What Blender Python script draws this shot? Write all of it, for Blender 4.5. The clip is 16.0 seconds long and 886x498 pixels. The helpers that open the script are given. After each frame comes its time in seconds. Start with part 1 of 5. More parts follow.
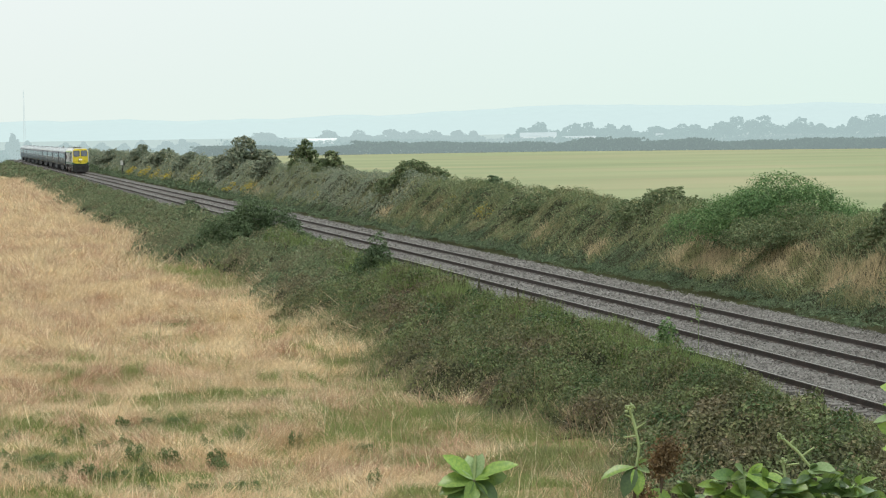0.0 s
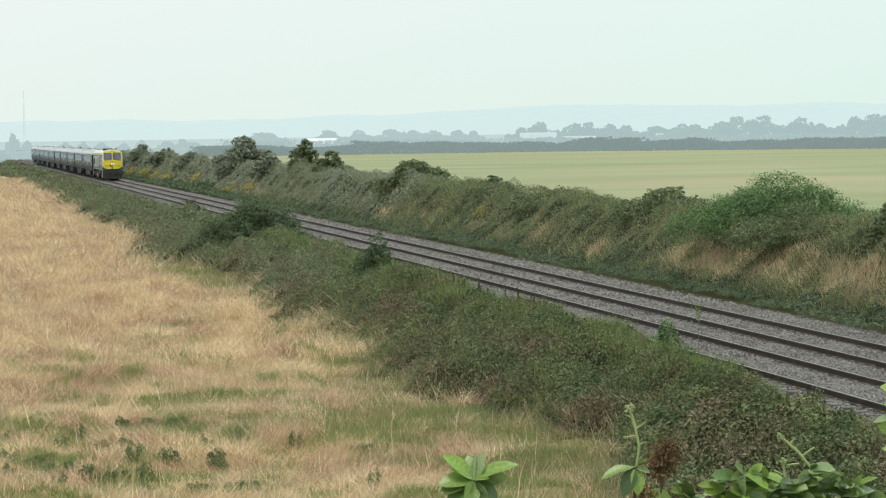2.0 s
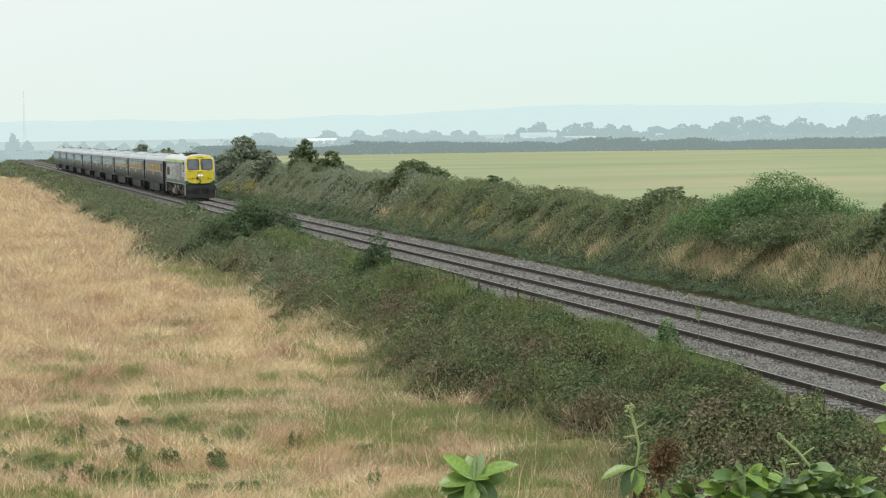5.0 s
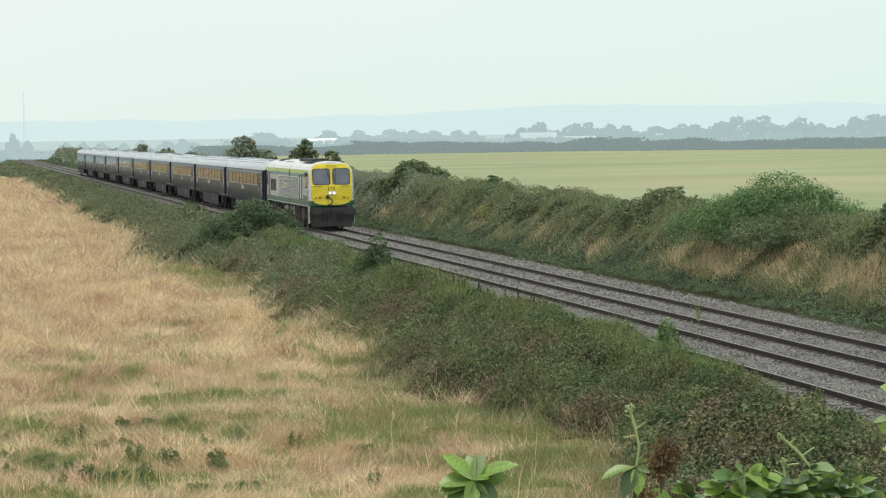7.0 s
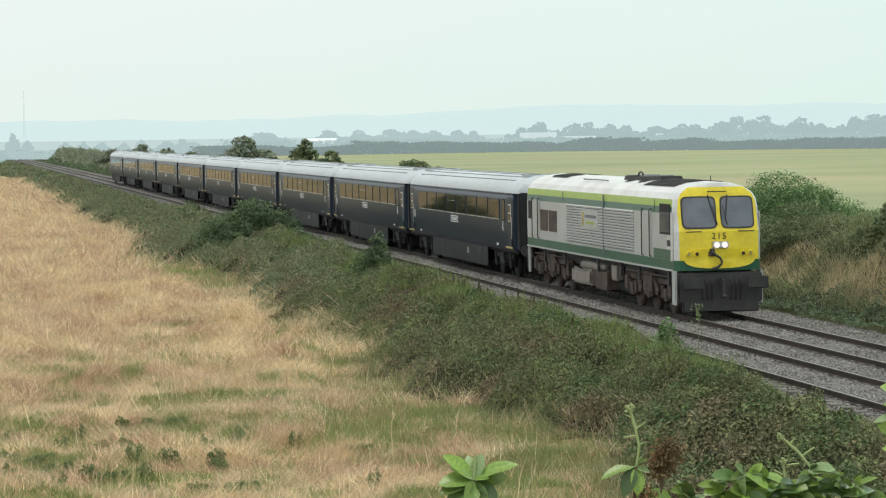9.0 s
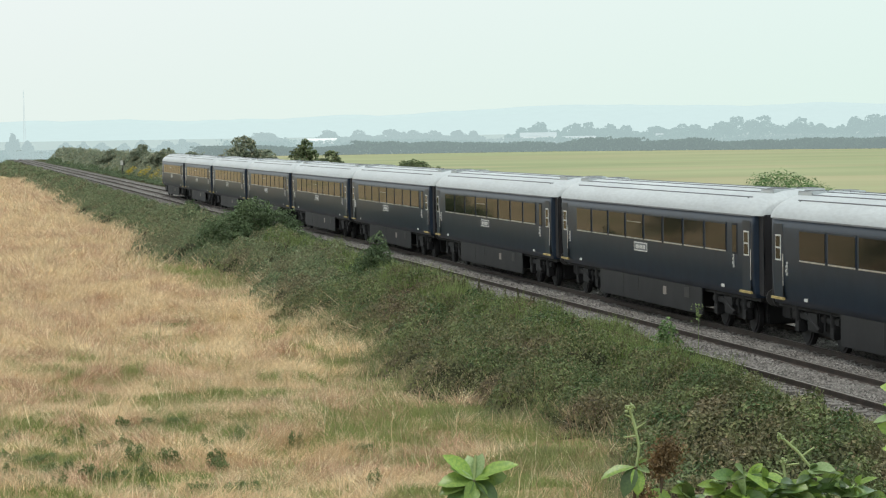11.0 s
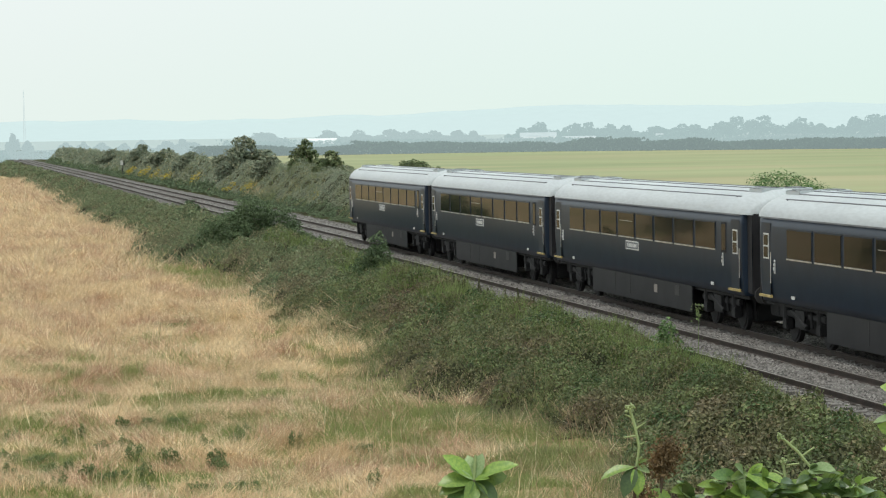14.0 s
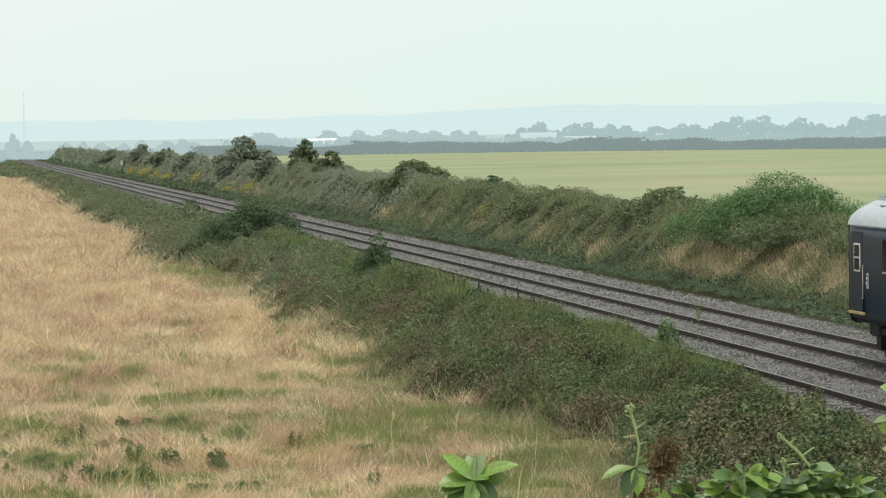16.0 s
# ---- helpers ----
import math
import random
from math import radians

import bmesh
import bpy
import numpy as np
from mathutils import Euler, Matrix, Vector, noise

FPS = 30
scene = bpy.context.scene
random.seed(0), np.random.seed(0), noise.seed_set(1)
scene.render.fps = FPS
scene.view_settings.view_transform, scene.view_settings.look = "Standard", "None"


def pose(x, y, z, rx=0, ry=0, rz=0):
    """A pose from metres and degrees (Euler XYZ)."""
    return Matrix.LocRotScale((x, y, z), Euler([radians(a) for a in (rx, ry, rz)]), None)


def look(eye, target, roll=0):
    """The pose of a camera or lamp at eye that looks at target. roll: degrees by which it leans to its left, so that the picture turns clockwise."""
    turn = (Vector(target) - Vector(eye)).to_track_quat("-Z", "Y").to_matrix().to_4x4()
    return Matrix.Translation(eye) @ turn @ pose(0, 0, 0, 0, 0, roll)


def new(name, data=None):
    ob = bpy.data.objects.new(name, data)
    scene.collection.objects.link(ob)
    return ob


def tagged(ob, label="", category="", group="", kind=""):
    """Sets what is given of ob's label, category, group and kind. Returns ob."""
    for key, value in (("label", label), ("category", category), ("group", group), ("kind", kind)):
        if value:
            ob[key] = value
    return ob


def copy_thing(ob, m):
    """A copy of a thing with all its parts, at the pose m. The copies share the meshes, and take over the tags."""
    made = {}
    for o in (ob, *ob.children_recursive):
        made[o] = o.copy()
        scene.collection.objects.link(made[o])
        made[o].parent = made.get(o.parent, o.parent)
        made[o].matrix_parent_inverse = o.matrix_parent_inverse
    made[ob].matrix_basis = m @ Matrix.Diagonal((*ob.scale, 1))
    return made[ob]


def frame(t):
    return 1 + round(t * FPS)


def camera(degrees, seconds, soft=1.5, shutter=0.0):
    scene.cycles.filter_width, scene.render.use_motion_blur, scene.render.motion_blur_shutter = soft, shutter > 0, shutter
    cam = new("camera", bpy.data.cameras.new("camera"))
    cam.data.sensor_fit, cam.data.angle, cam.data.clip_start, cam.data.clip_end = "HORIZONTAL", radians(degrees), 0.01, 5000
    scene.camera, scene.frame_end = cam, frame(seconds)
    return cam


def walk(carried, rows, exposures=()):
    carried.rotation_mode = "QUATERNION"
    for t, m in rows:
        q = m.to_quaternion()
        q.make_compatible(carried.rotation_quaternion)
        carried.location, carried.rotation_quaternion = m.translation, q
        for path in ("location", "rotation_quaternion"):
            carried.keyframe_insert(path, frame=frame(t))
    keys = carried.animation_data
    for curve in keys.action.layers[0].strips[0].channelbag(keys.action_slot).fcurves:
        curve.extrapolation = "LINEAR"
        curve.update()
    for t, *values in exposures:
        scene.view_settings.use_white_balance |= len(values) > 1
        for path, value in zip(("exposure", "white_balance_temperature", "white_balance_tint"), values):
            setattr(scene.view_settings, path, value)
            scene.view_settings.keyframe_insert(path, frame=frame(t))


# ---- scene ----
# ---- camera: stands still on high ground beside the line ----
cam = camera(19.2, 16.0, soft=1.2)
EYE = Vector((-22.414, 0.0, 5.512))
AIM = EYE + Vector((0.18951, 0.98088, -0.04456)) * 100
walk(cam, [(0.0, look(EYE, AIM, -0.89)), (16.0, look(EYE, AIM, -0.89))])

# ---- light: bright hazy overcast ----
world = bpy.data.worlds.new("world")
scene.world = world
world.use_nodes = True
wt = world.node_tree
wt.nodes.clear()
w_out = wt.nodes.new("ShaderNodeOutputWorld")
w_mix = wt.nodes.new("ShaderNodeMixShader")
w_sky = wt.nodes.new("ShaderNodeTexSky")
w_sky.sky_type = "NISHITA"
w_sky.sun_disc = False
w_sky.sun_elevation = radians(74)
w_sky.sun_rotation = radians(215)
w_sky.air_density, w_sky.dust_density, w_sky.ozone_density = 1.0, 6.0, 1.0
w_bg = wt.nodes.new("ShaderNodeBackground")
w_bg.inputs["Strength"].default_value = 0.09
w_cloud = wt.nodes.new("ShaderNodeBackground")
w_cloud.inputs["Color"].default_value = (0.89, 1.0, 0.955, 1)
w_cloud.inputs["Strength"].default_value = 1.03
w_dir, w_xyz = wt.nodes.new("ShaderNodeTexCoord"), wt.nodes.new("ShaderNodeSeparateXYZ")
wt.links.new(w_dir.outputs["Generated"], w_xyz.inputs[0])
w_hue = []
for axis, lo, hi, c0, c1 in (("X", 0.0, 0.4, (0.93, 1.0, 0.985), (0.845, 1.0, 0.955)), ("Z", 0.0, 0.06, (0.95, 0.985, 0.945), (1.0, 1.0, 1.0))):
    ramp, k = wt.nodes.new("ShaderNodeMapRange"), wt.nodes.new("ShaderNodeMix")
    ramp.inputs["From Min"].default_value, ramp.inputs["From Max"].default_value = lo, hi
    k.data_type = "RGBA"
    k.inputs[6].default_value, k.inputs[7].default_value = (*c0, 1), (*c1, 1)
    wt.links.new(w_xyz.outputs[axis], ramp.inputs["Value"])
    wt.links.new(ramp.outputs[0], k.inputs[0])
    w_hue.append(k.outputs[2])
w_tone = wt.nodes.new("ShaderNodeMix")
w_tone.data_type, w_tone.blend_type = "RGBA", "MULTIPLY"
w_tone.inputs[0].default_value = 1.0
wt.links.new(w_hue[0], w_tone.inputs[6])
wt.links.new(w_hue[1], w_tone.inputs[7])
wt.links.new(w_tone.outputs[2], w_cloud.inputs["Color"])
w_mix.inputs[0].default_value = 0.88
wt.links.new(w_sky.outputs[0], w_bg.inputs["Color"])
wt.links.new(w_bg.outputs[0], w_mix.inputs[1])
wt.links.new(w_cloud.outputs[0], w_mix.inputs[2])
wt.links.new(w_mix.outputs[0], w_out.inputs[0])
sun = new("sun", bpy.data.lights.new("sun", "SUN"))
sun.data.energy, sun.data.angle, sun.data.color = 1.5, radians(16), (1.0, 0.96, 0.89)
sun.matrix_world = look((-17, -26, 110), (0, 0, 0))
scene.view_settings.exposure = 0.0


# ---- materials ----
def mat(name, a, b=None, rough=0.6, metal=0.0, scale=3.0, grain=40.0, bump=0.0, island=0.0, objrand=0.0,
        c=None, c_scale=0.3, c_at=0.55, stretch=(1, 1, 1), leaf=0.0, spec=0.5, coat=0.0, c_soft=0.07, tint=None, share_of=0.2):
    """Principled surface: a to b by noise at two scales, patches of c, and random tone by island or by object."""
    m = bpy.data.materials.new(name)
    m.use_nodes = True
    nt = m.node_tree
    nt.nodes.clear()
    n = nt.nodes.new
    out, bs = n("ShaderNodeOutputMaterial"), n("ShaderNodeBsdfPrincipled")
    bs.inputs["Roughness"].default_value = rough
    bs.inputs["Metallic"].default_value = metal
    bs.inputs["Specular IOR Level"].default_value = spec
    bs.inputs["Coat Weight"].default_value = coat
    bs.inputs["Coat Roughness"].default_value = 0.08
    b = b or tuple(v * 0.75 for v in a)
    tc, mp = n("ShaderNodeTexCoord"), n("ShaderNodeMapping")
    mp.inputs["Scale"].default_value = stretch
    nt.links.new(tc.outputs["Object"], mp.inputs["Vector"])

    def noise_node(s, detail):
        t = n("ShaderNodeTexNoise")
        t.inputs["Scale"].default_value = s
        t.inputs["Detail"].default_value = detail
        nt.links.new(mp.outputs[0], t.inputs["Vector"])
        return t.outputs["Fac"]

    def spread(src, lo, hi):
        r = n("ShaderNodeMapRange")
        r.inputs["From Min"].default_value, r.inputs["From Max"].default_value = lo, hi
        nt.links.new(src, r.inputs["Value"])
        return r.outputs[0]

    def blend(fac, x, y, kind="MIX"):
        k = n("ShaderNodeMix")
        k.data_type, k.blend_type = "RGBA", kind
        for sock, v in ((k.inputs[0], fac), (k.inputs[6], x), (k.inputs[7], y)):
            if isinstance(v, tuple):
                sock.default_value = (*v, 1)
            elif isinstance(v, float):
                sock.default_value = v
            else:
                nt.links.new(v, sock)
        return k.outputs[2]

    big, fine = noise_node(scale, 3.0), noise_node(grain, 2.0)
    col = blend(spread(big, 0.35, 0.65), a, b)
    if c:
        col = blend(spread(noise_node(c_scale, 3.0), c_at - c_soft, c_at + c_soft), col, c)
    col = blend(0.25, col, blend(spread(fine, 0.3, 0.7), (0.45, 0.45, 0.45), (1.0, 1.0, 1.0)), "MULTIPLY")
    if tint:
        g, mul, fr = n("ShaderNodeNewGeometry"), n("ShaderNodeMath"), n("ShaderNodeMath")
        mul.operation, fr.operation = "MULTIPLY", "FRACT"
        mul.inputs[1].default_value = 17.3
        nt.links.new(g.outputs["Random Per Island"], mul.inputs[0])
        nt.links.new(mul.outputs[0], fr.inputs[0])
        col = blend(spread(fr.outputs[0], 1 - share_of - 0.04, 1 - share_of + 0.04), col, tint)
    for amount, node in ((island, "ShaderNodeNewGeometry"), (objrand, "ShaderNodeObjectInfo")):
        if amount:
            g = n(node)
            rnd = g.outputs["Random Per Island" if island and node.endswith("Geometry") else "Random"]
            cr = n("ShaderNodeMapRange")
            cr.inputs["To Min"].default_value, cr.inputs["To Max"].default_value = 1 - amount, 1 + amount
            nt.links.new(rnd, cr.inputs["Value"])
            vm = n("ShaderNodeVectorMath")
            vm.operation = "SCALE"
            nt.links.new(col, vm.inputs[0])
            nt.links.new(cr.outputs[0], vm.inputs["Scale"])
            col = vm.outputs[0]
    nt.links.new(col, bs.inputs["Base Color"])
    if bump:
        bp = n("ShaderNodeBump")
        bp.inputs["Strength"].default_value = bump
        bp.inputs["Distance"].default_value = 0.02
        nt.links.new(fine, bp.inputs["Height"])
        nt.links.new(bp.outputs[0], bs.inputs["Normal"])
    last = bs.outputs[0]
    if leaf:
        tr, ms = n("ShaderNodeBsdfTranslucent"), n("ShaderNodeMixShader")
        nt.links.new(col, tr.inputs["Color"])
        ms.inputs[0].default_value = leaf
        nt.links.new(last, ms.inputs[1])
        nt.links.new(tr.outputs[0], ms.inputs[2])
        last = ms.outputs[0]
    nt.links.new(last, out.inputs[0])
    return m


def haze_glow_mat(name, a, air, glow, island=0.2):
    """Far backdrop: distance haze painted in as emission, colour air at strength glow."""
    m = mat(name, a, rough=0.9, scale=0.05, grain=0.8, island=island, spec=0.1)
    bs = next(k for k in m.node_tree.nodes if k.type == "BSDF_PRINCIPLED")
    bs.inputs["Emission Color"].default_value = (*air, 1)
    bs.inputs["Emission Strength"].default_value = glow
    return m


def lamp_mat(name, col, power):
    m = mat(name, (0.25, 0.24, 0.23), rough=0.2)
    bs = next(k for k in m.node_tree.nodes if k.type == "BSDF_PRINCIPLED")
    bs.inputs["Emission Color"].default_value = (*col, 1)
    bs.inputs["Emission Strength"].default_value = power
    return m


M = {
    "dry_ground": mat("dry_ground", (0.52, 0.38, 0.22), (0.36, 0.26, 0.15), rough=0.95, scale=0.5, grain=9, bump=0.6, c=(0.17, 0.19, 0.07), c_scale=0.22, c_at=0.6, spec=0.1),
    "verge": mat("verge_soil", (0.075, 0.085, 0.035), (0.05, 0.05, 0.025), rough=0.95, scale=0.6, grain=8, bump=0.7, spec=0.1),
    "crop": mat("ripening_crop", (0.285, 0.325, 0.18), (0.345, 0.36, 0.21), rough=0.95, scale=0.9, grain=1.3, stretch=(0.016, 0.028, 1), c=(0.385, 0.36, 0.22), c_scale=0.8, c_at=0.57, spec=0.1),
    # fields past the hedges, their haze put in as emission
    "far_field": haze_glow_mat("haze_glow_fields", (0.08, 0.10, 0.09), (0.63, 0.775, 0.77), 0.68, island=0),
    "dry_grass": mat("dry_grass_blades", (0.80, 0.645, 0.415), (0.66, 0.505, 0.325), rough=0.85, scale=0.45, grain=2.2, island=0.38, c=(0.58, 0.385, 0.27), c_scale=0.5, c_at=0.53, leaf=0.35, spec=0.15, tint=(0.86, 0.75, 0.53), share_of=0.2),
    "fresh_grass": mat("fresh_weed_blades", (0.19, 0.265, 0.085), (0.26, 0.31, 0.13), rough=0.75, scale=0.9, grain=3, island=0.35, leaf=0.35, spec=0.2),
    "bank_straw": mat("bank_straw_blades", (0.70, 0.57, 0.37), (0.58, 0.47, 0.29), rough=0.85, scale=0.8, grain=2.2, island=0.35, c=(0.26, 0.27, 0.13), c_scale=0.9, c_at=0.56, leaf=0.35, spec=0.15),
    "green_grass": mat("green_grass_blades", (0.255, 0.32, 0.115), (0.34, 0.365, 0.16), rough=0.8, scale=0.5, grain=3, island=0.3, leaf=0.35, spec=0.2),
    "mixed_grass": mat("verge_grass_blades", (0.22, 0.275, 0.12), (0.36, 0.34, 0.19), rough=0.85, scale=0.6, grain=3, island=0.35, leaf=0.35, spec=0.15, tint=(0.55, 0.47, 0.29), share_of=0.10),
    "bramble": mat("bramble_leaves", (0.075, 0.125, 0.045), (0.20, 0.24, 0.10), rough=0.5, scale=1.1, grain=4, island=0.5, c=(0.18, 0.14, 0.085), c_scale=0.42, c_at=0.57, c_soft=0.1, leaf=0.25, spec=0.35, tint=(0.225, 0.185, 0.10), share_of=0.12),
    # underlay colour: the shade inside the thickets, painted dark
    "thicket": mat("shaded_inside", (0.055, 0.055, 0.03), (0.035, 0.042, 0.02), rough=0.95, scale=1.5, grain=9, bump=0.8, spec=0.1),
    "bank_leaf": mat("bank_scrub_leaves", (0.15, 0.21, 0.105), (0.26, 0.30, 0.165), rough=0.65, scale=0.7, grain=3, island=0.4, c=(0.25, 0.215, 0.125), c_scale=0.3, c_at=0.6, leaf=0.35, spec=0.25, tint=(0.31, 0.29, 0.16), share_of=0.15),
    "ivy_leaf": mat("low_ivy_leaves", (0.12, 0.175, 0.095), (0.165, 0.215, 0.12), rough=0.55, scale=0.8, grain=4, island=0.4, leaf=0.3, spec=0.3),
    "bush_dark": mat("dark_bush_leaves", (0.11, 0.165, 0.08), (0.14, 0.195, 0.095), rough=0.55, scale=0.8, grain=4, island=0.42, leaf=0.3, spec=0.3),
    "bush_green": mat("elder_leaves", (0.165, 0.275, 0.105), (0.115, 0.21, 0.08), rough=0.55, scale=1.0, grain=3, island=0.4, leaf=0.35, spec=0.3, tint=(0.24, 0.335, 0.145), share_of=0.14),
    "bush_olive": mat("thorn_leaves", (0.19, 0.235, 0.115), (0.13, 0.18, 0.085), rough=0.6, scale=1.0, grain=3, island=0.4, leaf=0.35, spec=0.3, tint=(0.28, 0.28, 0.15), share_of=0.14),
    # hedge leaves past y = 95, colour lightened in part for haze
    "verge_scrub": mat("verge_scrub_part_hazed", (0.15, 0.205, 0.105), (0.25, 0.285, 0.165), rough=0.65, scale=0.7, grain=3, island=0.38, c=(0.20, 0.18, 0.11), c_scale=0.25, c_at=0.6, leaf=0.35, spec=0.25, tint=(0.28, 0.25, 0.15), share_of=0.12),
    # leaf colour paled and greyed to hold the haze farther off
    "bush_hazed": mat("haze_paled_leaves", (0.24, 0.285, 0.205), (0.31, 0.345, 0.25), rough=0.7, scale=0.5, grain=2, island=0.25, leaf=0.4, spec=0.25, tint=(0.36, 0.35, 0.24), share_of=0.15),
    "gorse": mat("gorse_flowers", (0.62, 0.48, 0.05), (0.50, 0.38, 0.05), rough=0.7, scale=1, grain=5, island=0.25, leaf=0.25),
    "bark": mat("bark", (0.16, 0.12, 0.085), (0.10, 0.08, 0.06), rough=0.9, scale=4, grain=30, bump=0.8),
    "weed": mat("weed_leaves", (0.15, 0.215, 0.08), (0.20, 0.26, 0.105), rough=0.6, scale=2, grain=9, island=0.4, leaf=0.3),
    "dock": mat("dock_seed_spikes", (0.13, 0.11, 0.06), (0.10, 0.11, 0.05), rough=0.85, scale=3, grain=20, island=0.3),
    "ballast": mat("ballast_bed", (0.20, 0.19, 0.178), (0.13, 0.122, 0.115), rough=0.95, scale=16, grain=26, bump=1.0, spec=0.2),
    "stone": mat("ballast_stones", (0.225, 0.217, 0.205), (0.17, 0.16, 0.15), rough=0.9, scale=0.4, grain=20, island=0.6, spec=0.25),
    "sleeper": mat("weathered_concrete", (0.22, 0.205, 0.19), (0.17, 0.155, 0.145), rough=0.9, scale=2, grain=30, bump=0.4, objrand=0.2),
    "rail_side": mat("rusty_rail_steel", (0.075, 0.055, 0.045), (0.05, 0.04, 0.035), rough=0.75, metal=0.3, scale=2, grain=30, bump=0.3),
    "rail_top": mat("worn_rail_head", (0.34, 0.31, 0.28), (0.26, 0.23, 0.205), rough=0.42, metal=0.75, scale=1, grain=20),
    "navy": mat("navy_coach_paint", (0.021, 0.034, 0.056), (0.016, 0.026, 0.044), rough=0.3, scale=1.5, grain=25, spec=0.11),
    "under": mat("grimy_underframe", (0.014, 0.0135, 0.015), (0.009, 0.009, 0.01), rough=0.8, scale=2, grain=25, bump=0.3),
    "coach_roof": mat("pale_grey_roof_paint", (0.53, 0.575, 0.60), (0.46, 0.50, 0.525), rough=0.5, scale=0.9, grain=14, stretch=(1, 0.2, 1)),
    "roof_line": mat("roof_seam", (0.20, 0.21, 0.23), rough=0.6),
    "glass": mat("tinted_window_glass", (0.018, 0.016, 0.0145), rough=0.06, scale=1, grain=1.3, spec=0.10, bump=0.06, objrand=0.7),
    "skirt": mat("dusty_skirt_paint", (0.030, 0.030, 0.033), (0.020, 0.020, 0.023), rough=0.55, scale=1.2, grain=14, spec=0.2),
    "chrome": mat("bright_metal", (0.75, 0.75, 0.74), rough=0.3, metal=0.8, scale=3, grain=20),
    "white": mat("white_enamel", (0.75, 0.75, 0.73), (0.68, 0.68, 0.66), rough=0.5, scale=4, grain=30),
    "step_yellow": mat("step_edge_paint", (0.55, 0.42, 0.16), rough=0.6, scale=4, grain=30),
    "bellows": mat("rubber_bellows", (0.018, 0.018, 0.022), rough=0.8, scale=4, grain=40, bump=0.3),
    "loco_white": mat("silver_white_paint", (0.66, 0.67, 0.67), (0.60, 0.60, 0.59), rough=0.4, scale=1.2, grain=18, coat=0.2),
    "loco_roof": mat("white_roof_paint", (0.74, 0.75, 0.74), (0.62, 0.62, 0.60), rough=0.45, scale=0.9, grain=14),
    "silver": mat("silver_grey_paint", (0.52, 0.53, 0.52), (0.47, 0.48, 0.46), rough=0.45, metal=0.1, scale=1.2, grain=18),
    "dark_green": mat("dark_green_paint", (0.02, 0.115, 0.065), (0.018, 0.095, 0.055), rough=0.4, scale=1.5, grain=20, coat=0.2),
    "light_green": mat("lime_green_paint", (0.36, 0.50, 0.05), (0.32, 0.44, 0.05), rough=0.4, scale=1.5, grain=20),
    "yellow": mat("warning_yellow_paint", (0.82, 0.66, 0.03), (0.79, 0.62, 0.03), rough=0.4, scale=0.8, grain=6, coat=0.2),
    "black": mat("black_grime", (0.03, 0.03, 0.032), (0.05, 0.048, 0.046), rough=0.65, scale=2, grain=20, bump=0.3),
    "sooty": mat("sooty_roof", (0.07, 0.068, 0.066), (0.045, 0.044, 0.043), rough=0.8, scale=2, grain=16, bump=0.4),
    "bogie": mat("brown_bogie_dirt", (0.115, 0.080, 0.064), (0.055, 0.043, 0.038), rough=0.85, scale=2.5, grain=20, bump=0.5),
    "tank": mat("dusty_tank_steel", (0.36, 0.32, 0.29), (0.27, 0.23, 0.20), rough=0.6, metal=0.3, scale=2, grain=14),
    "screen": mat("windscreen_glass", (0.12, 0.13, 0.16), (0.08, 0.09, 0.12), rough=0.06, spec=1.0, scale=1.2, grain=3),
    "headlight": lamp_mat("lit_headlight", (1.0, 0.86, 0.76), 1.15),
    "markerlamp": mat("marker_lens", (0.45, 0.38, 0.12), rough=0.2),
    "red_lens": mat("dark_lens", (0.10, 0.05, 0.03), rough=0.2),
    "fg_leaf": mat("glossy_evergreen_leaf", (0.27, 0.39, 0.085), (0.17, 0.29, 0.065), rough=0.35, scale=14, grain=60, objrand=0.5, leaf=0.25, spec=0.5),
    "fg_dark": mat("deep_green_leaf", (0.11, 0.19, 0.055), (0.075, 0.14, 0.045), rough=0.3, scale=14, grain=60, objrand=0.4, leaf=0.15, spec=0.5),
    "fg_pale": mat("pale_young_leaf", (0.38, 0.50, 0.26), (0.28, 0.42, 0.17), rough=0.45, scale=14, grain=60, objrand=0.2, leaf=0.3),
    "fg_stem": mat("pale_green_stem", (0.34, 0.42, 0.19), (0.26, 0.34, 0.14), rough=0.6, scale=10, grain=60),
    "fg_brown": mat("dry_brown_flowers", (0.21, 0.135, 0.065), (0.12, 0.085, 0.042), rough=0.9, scale=10, grain=60, island=0.4),
    # far things emit their own haze, the remoter ones more strongly
    "far_tree": haze_glow_mat("haze_glow_trees", (0.028, 0.047, 0.036), (0.585, 0.755, 0.765), 0.66, island=0.3),
    "farther_tree": haze_glow_mat("pale_haze_glow_trees", (0.03, 0.045, 0.038), (0.60, 0.755, 0.765), 0.70),
    "far_hedge": haze_glow_mat("haze_glow_hedge", (0.03, 0.048, 0.032), (0.55, 0.70, 0.70), 0.40),
    "hill": haze_glow_mat("haze_glow_hill", (0.04, 0.05, 0.05), (0.63, 0.785, 0.78), 0.965, island=0),
    "far_white": haze_glow_mat("haze_glow_wall", (0.5, 0.52, 0.52), (0.7, 0.78, 0.78), 0.55, island=0),
    "far_roof": haze_glow_mat("haze_glow_slate", (0.2, 0.22, 0.23), (0.62, 0.76, 0.77), 0.62, island=0),
    "far_dark": haze_glow_mat("haze_glow_pane", (0.1, 0.12, 0.13), (0.62, 0.74, 0.74), 0.4, island=0),
    "mast": haze_glow_mat("haze_glow_steel", (0.3, 0.32, 0.33), (0.62, 0.74, 0.74), 0.62, island=0),
}


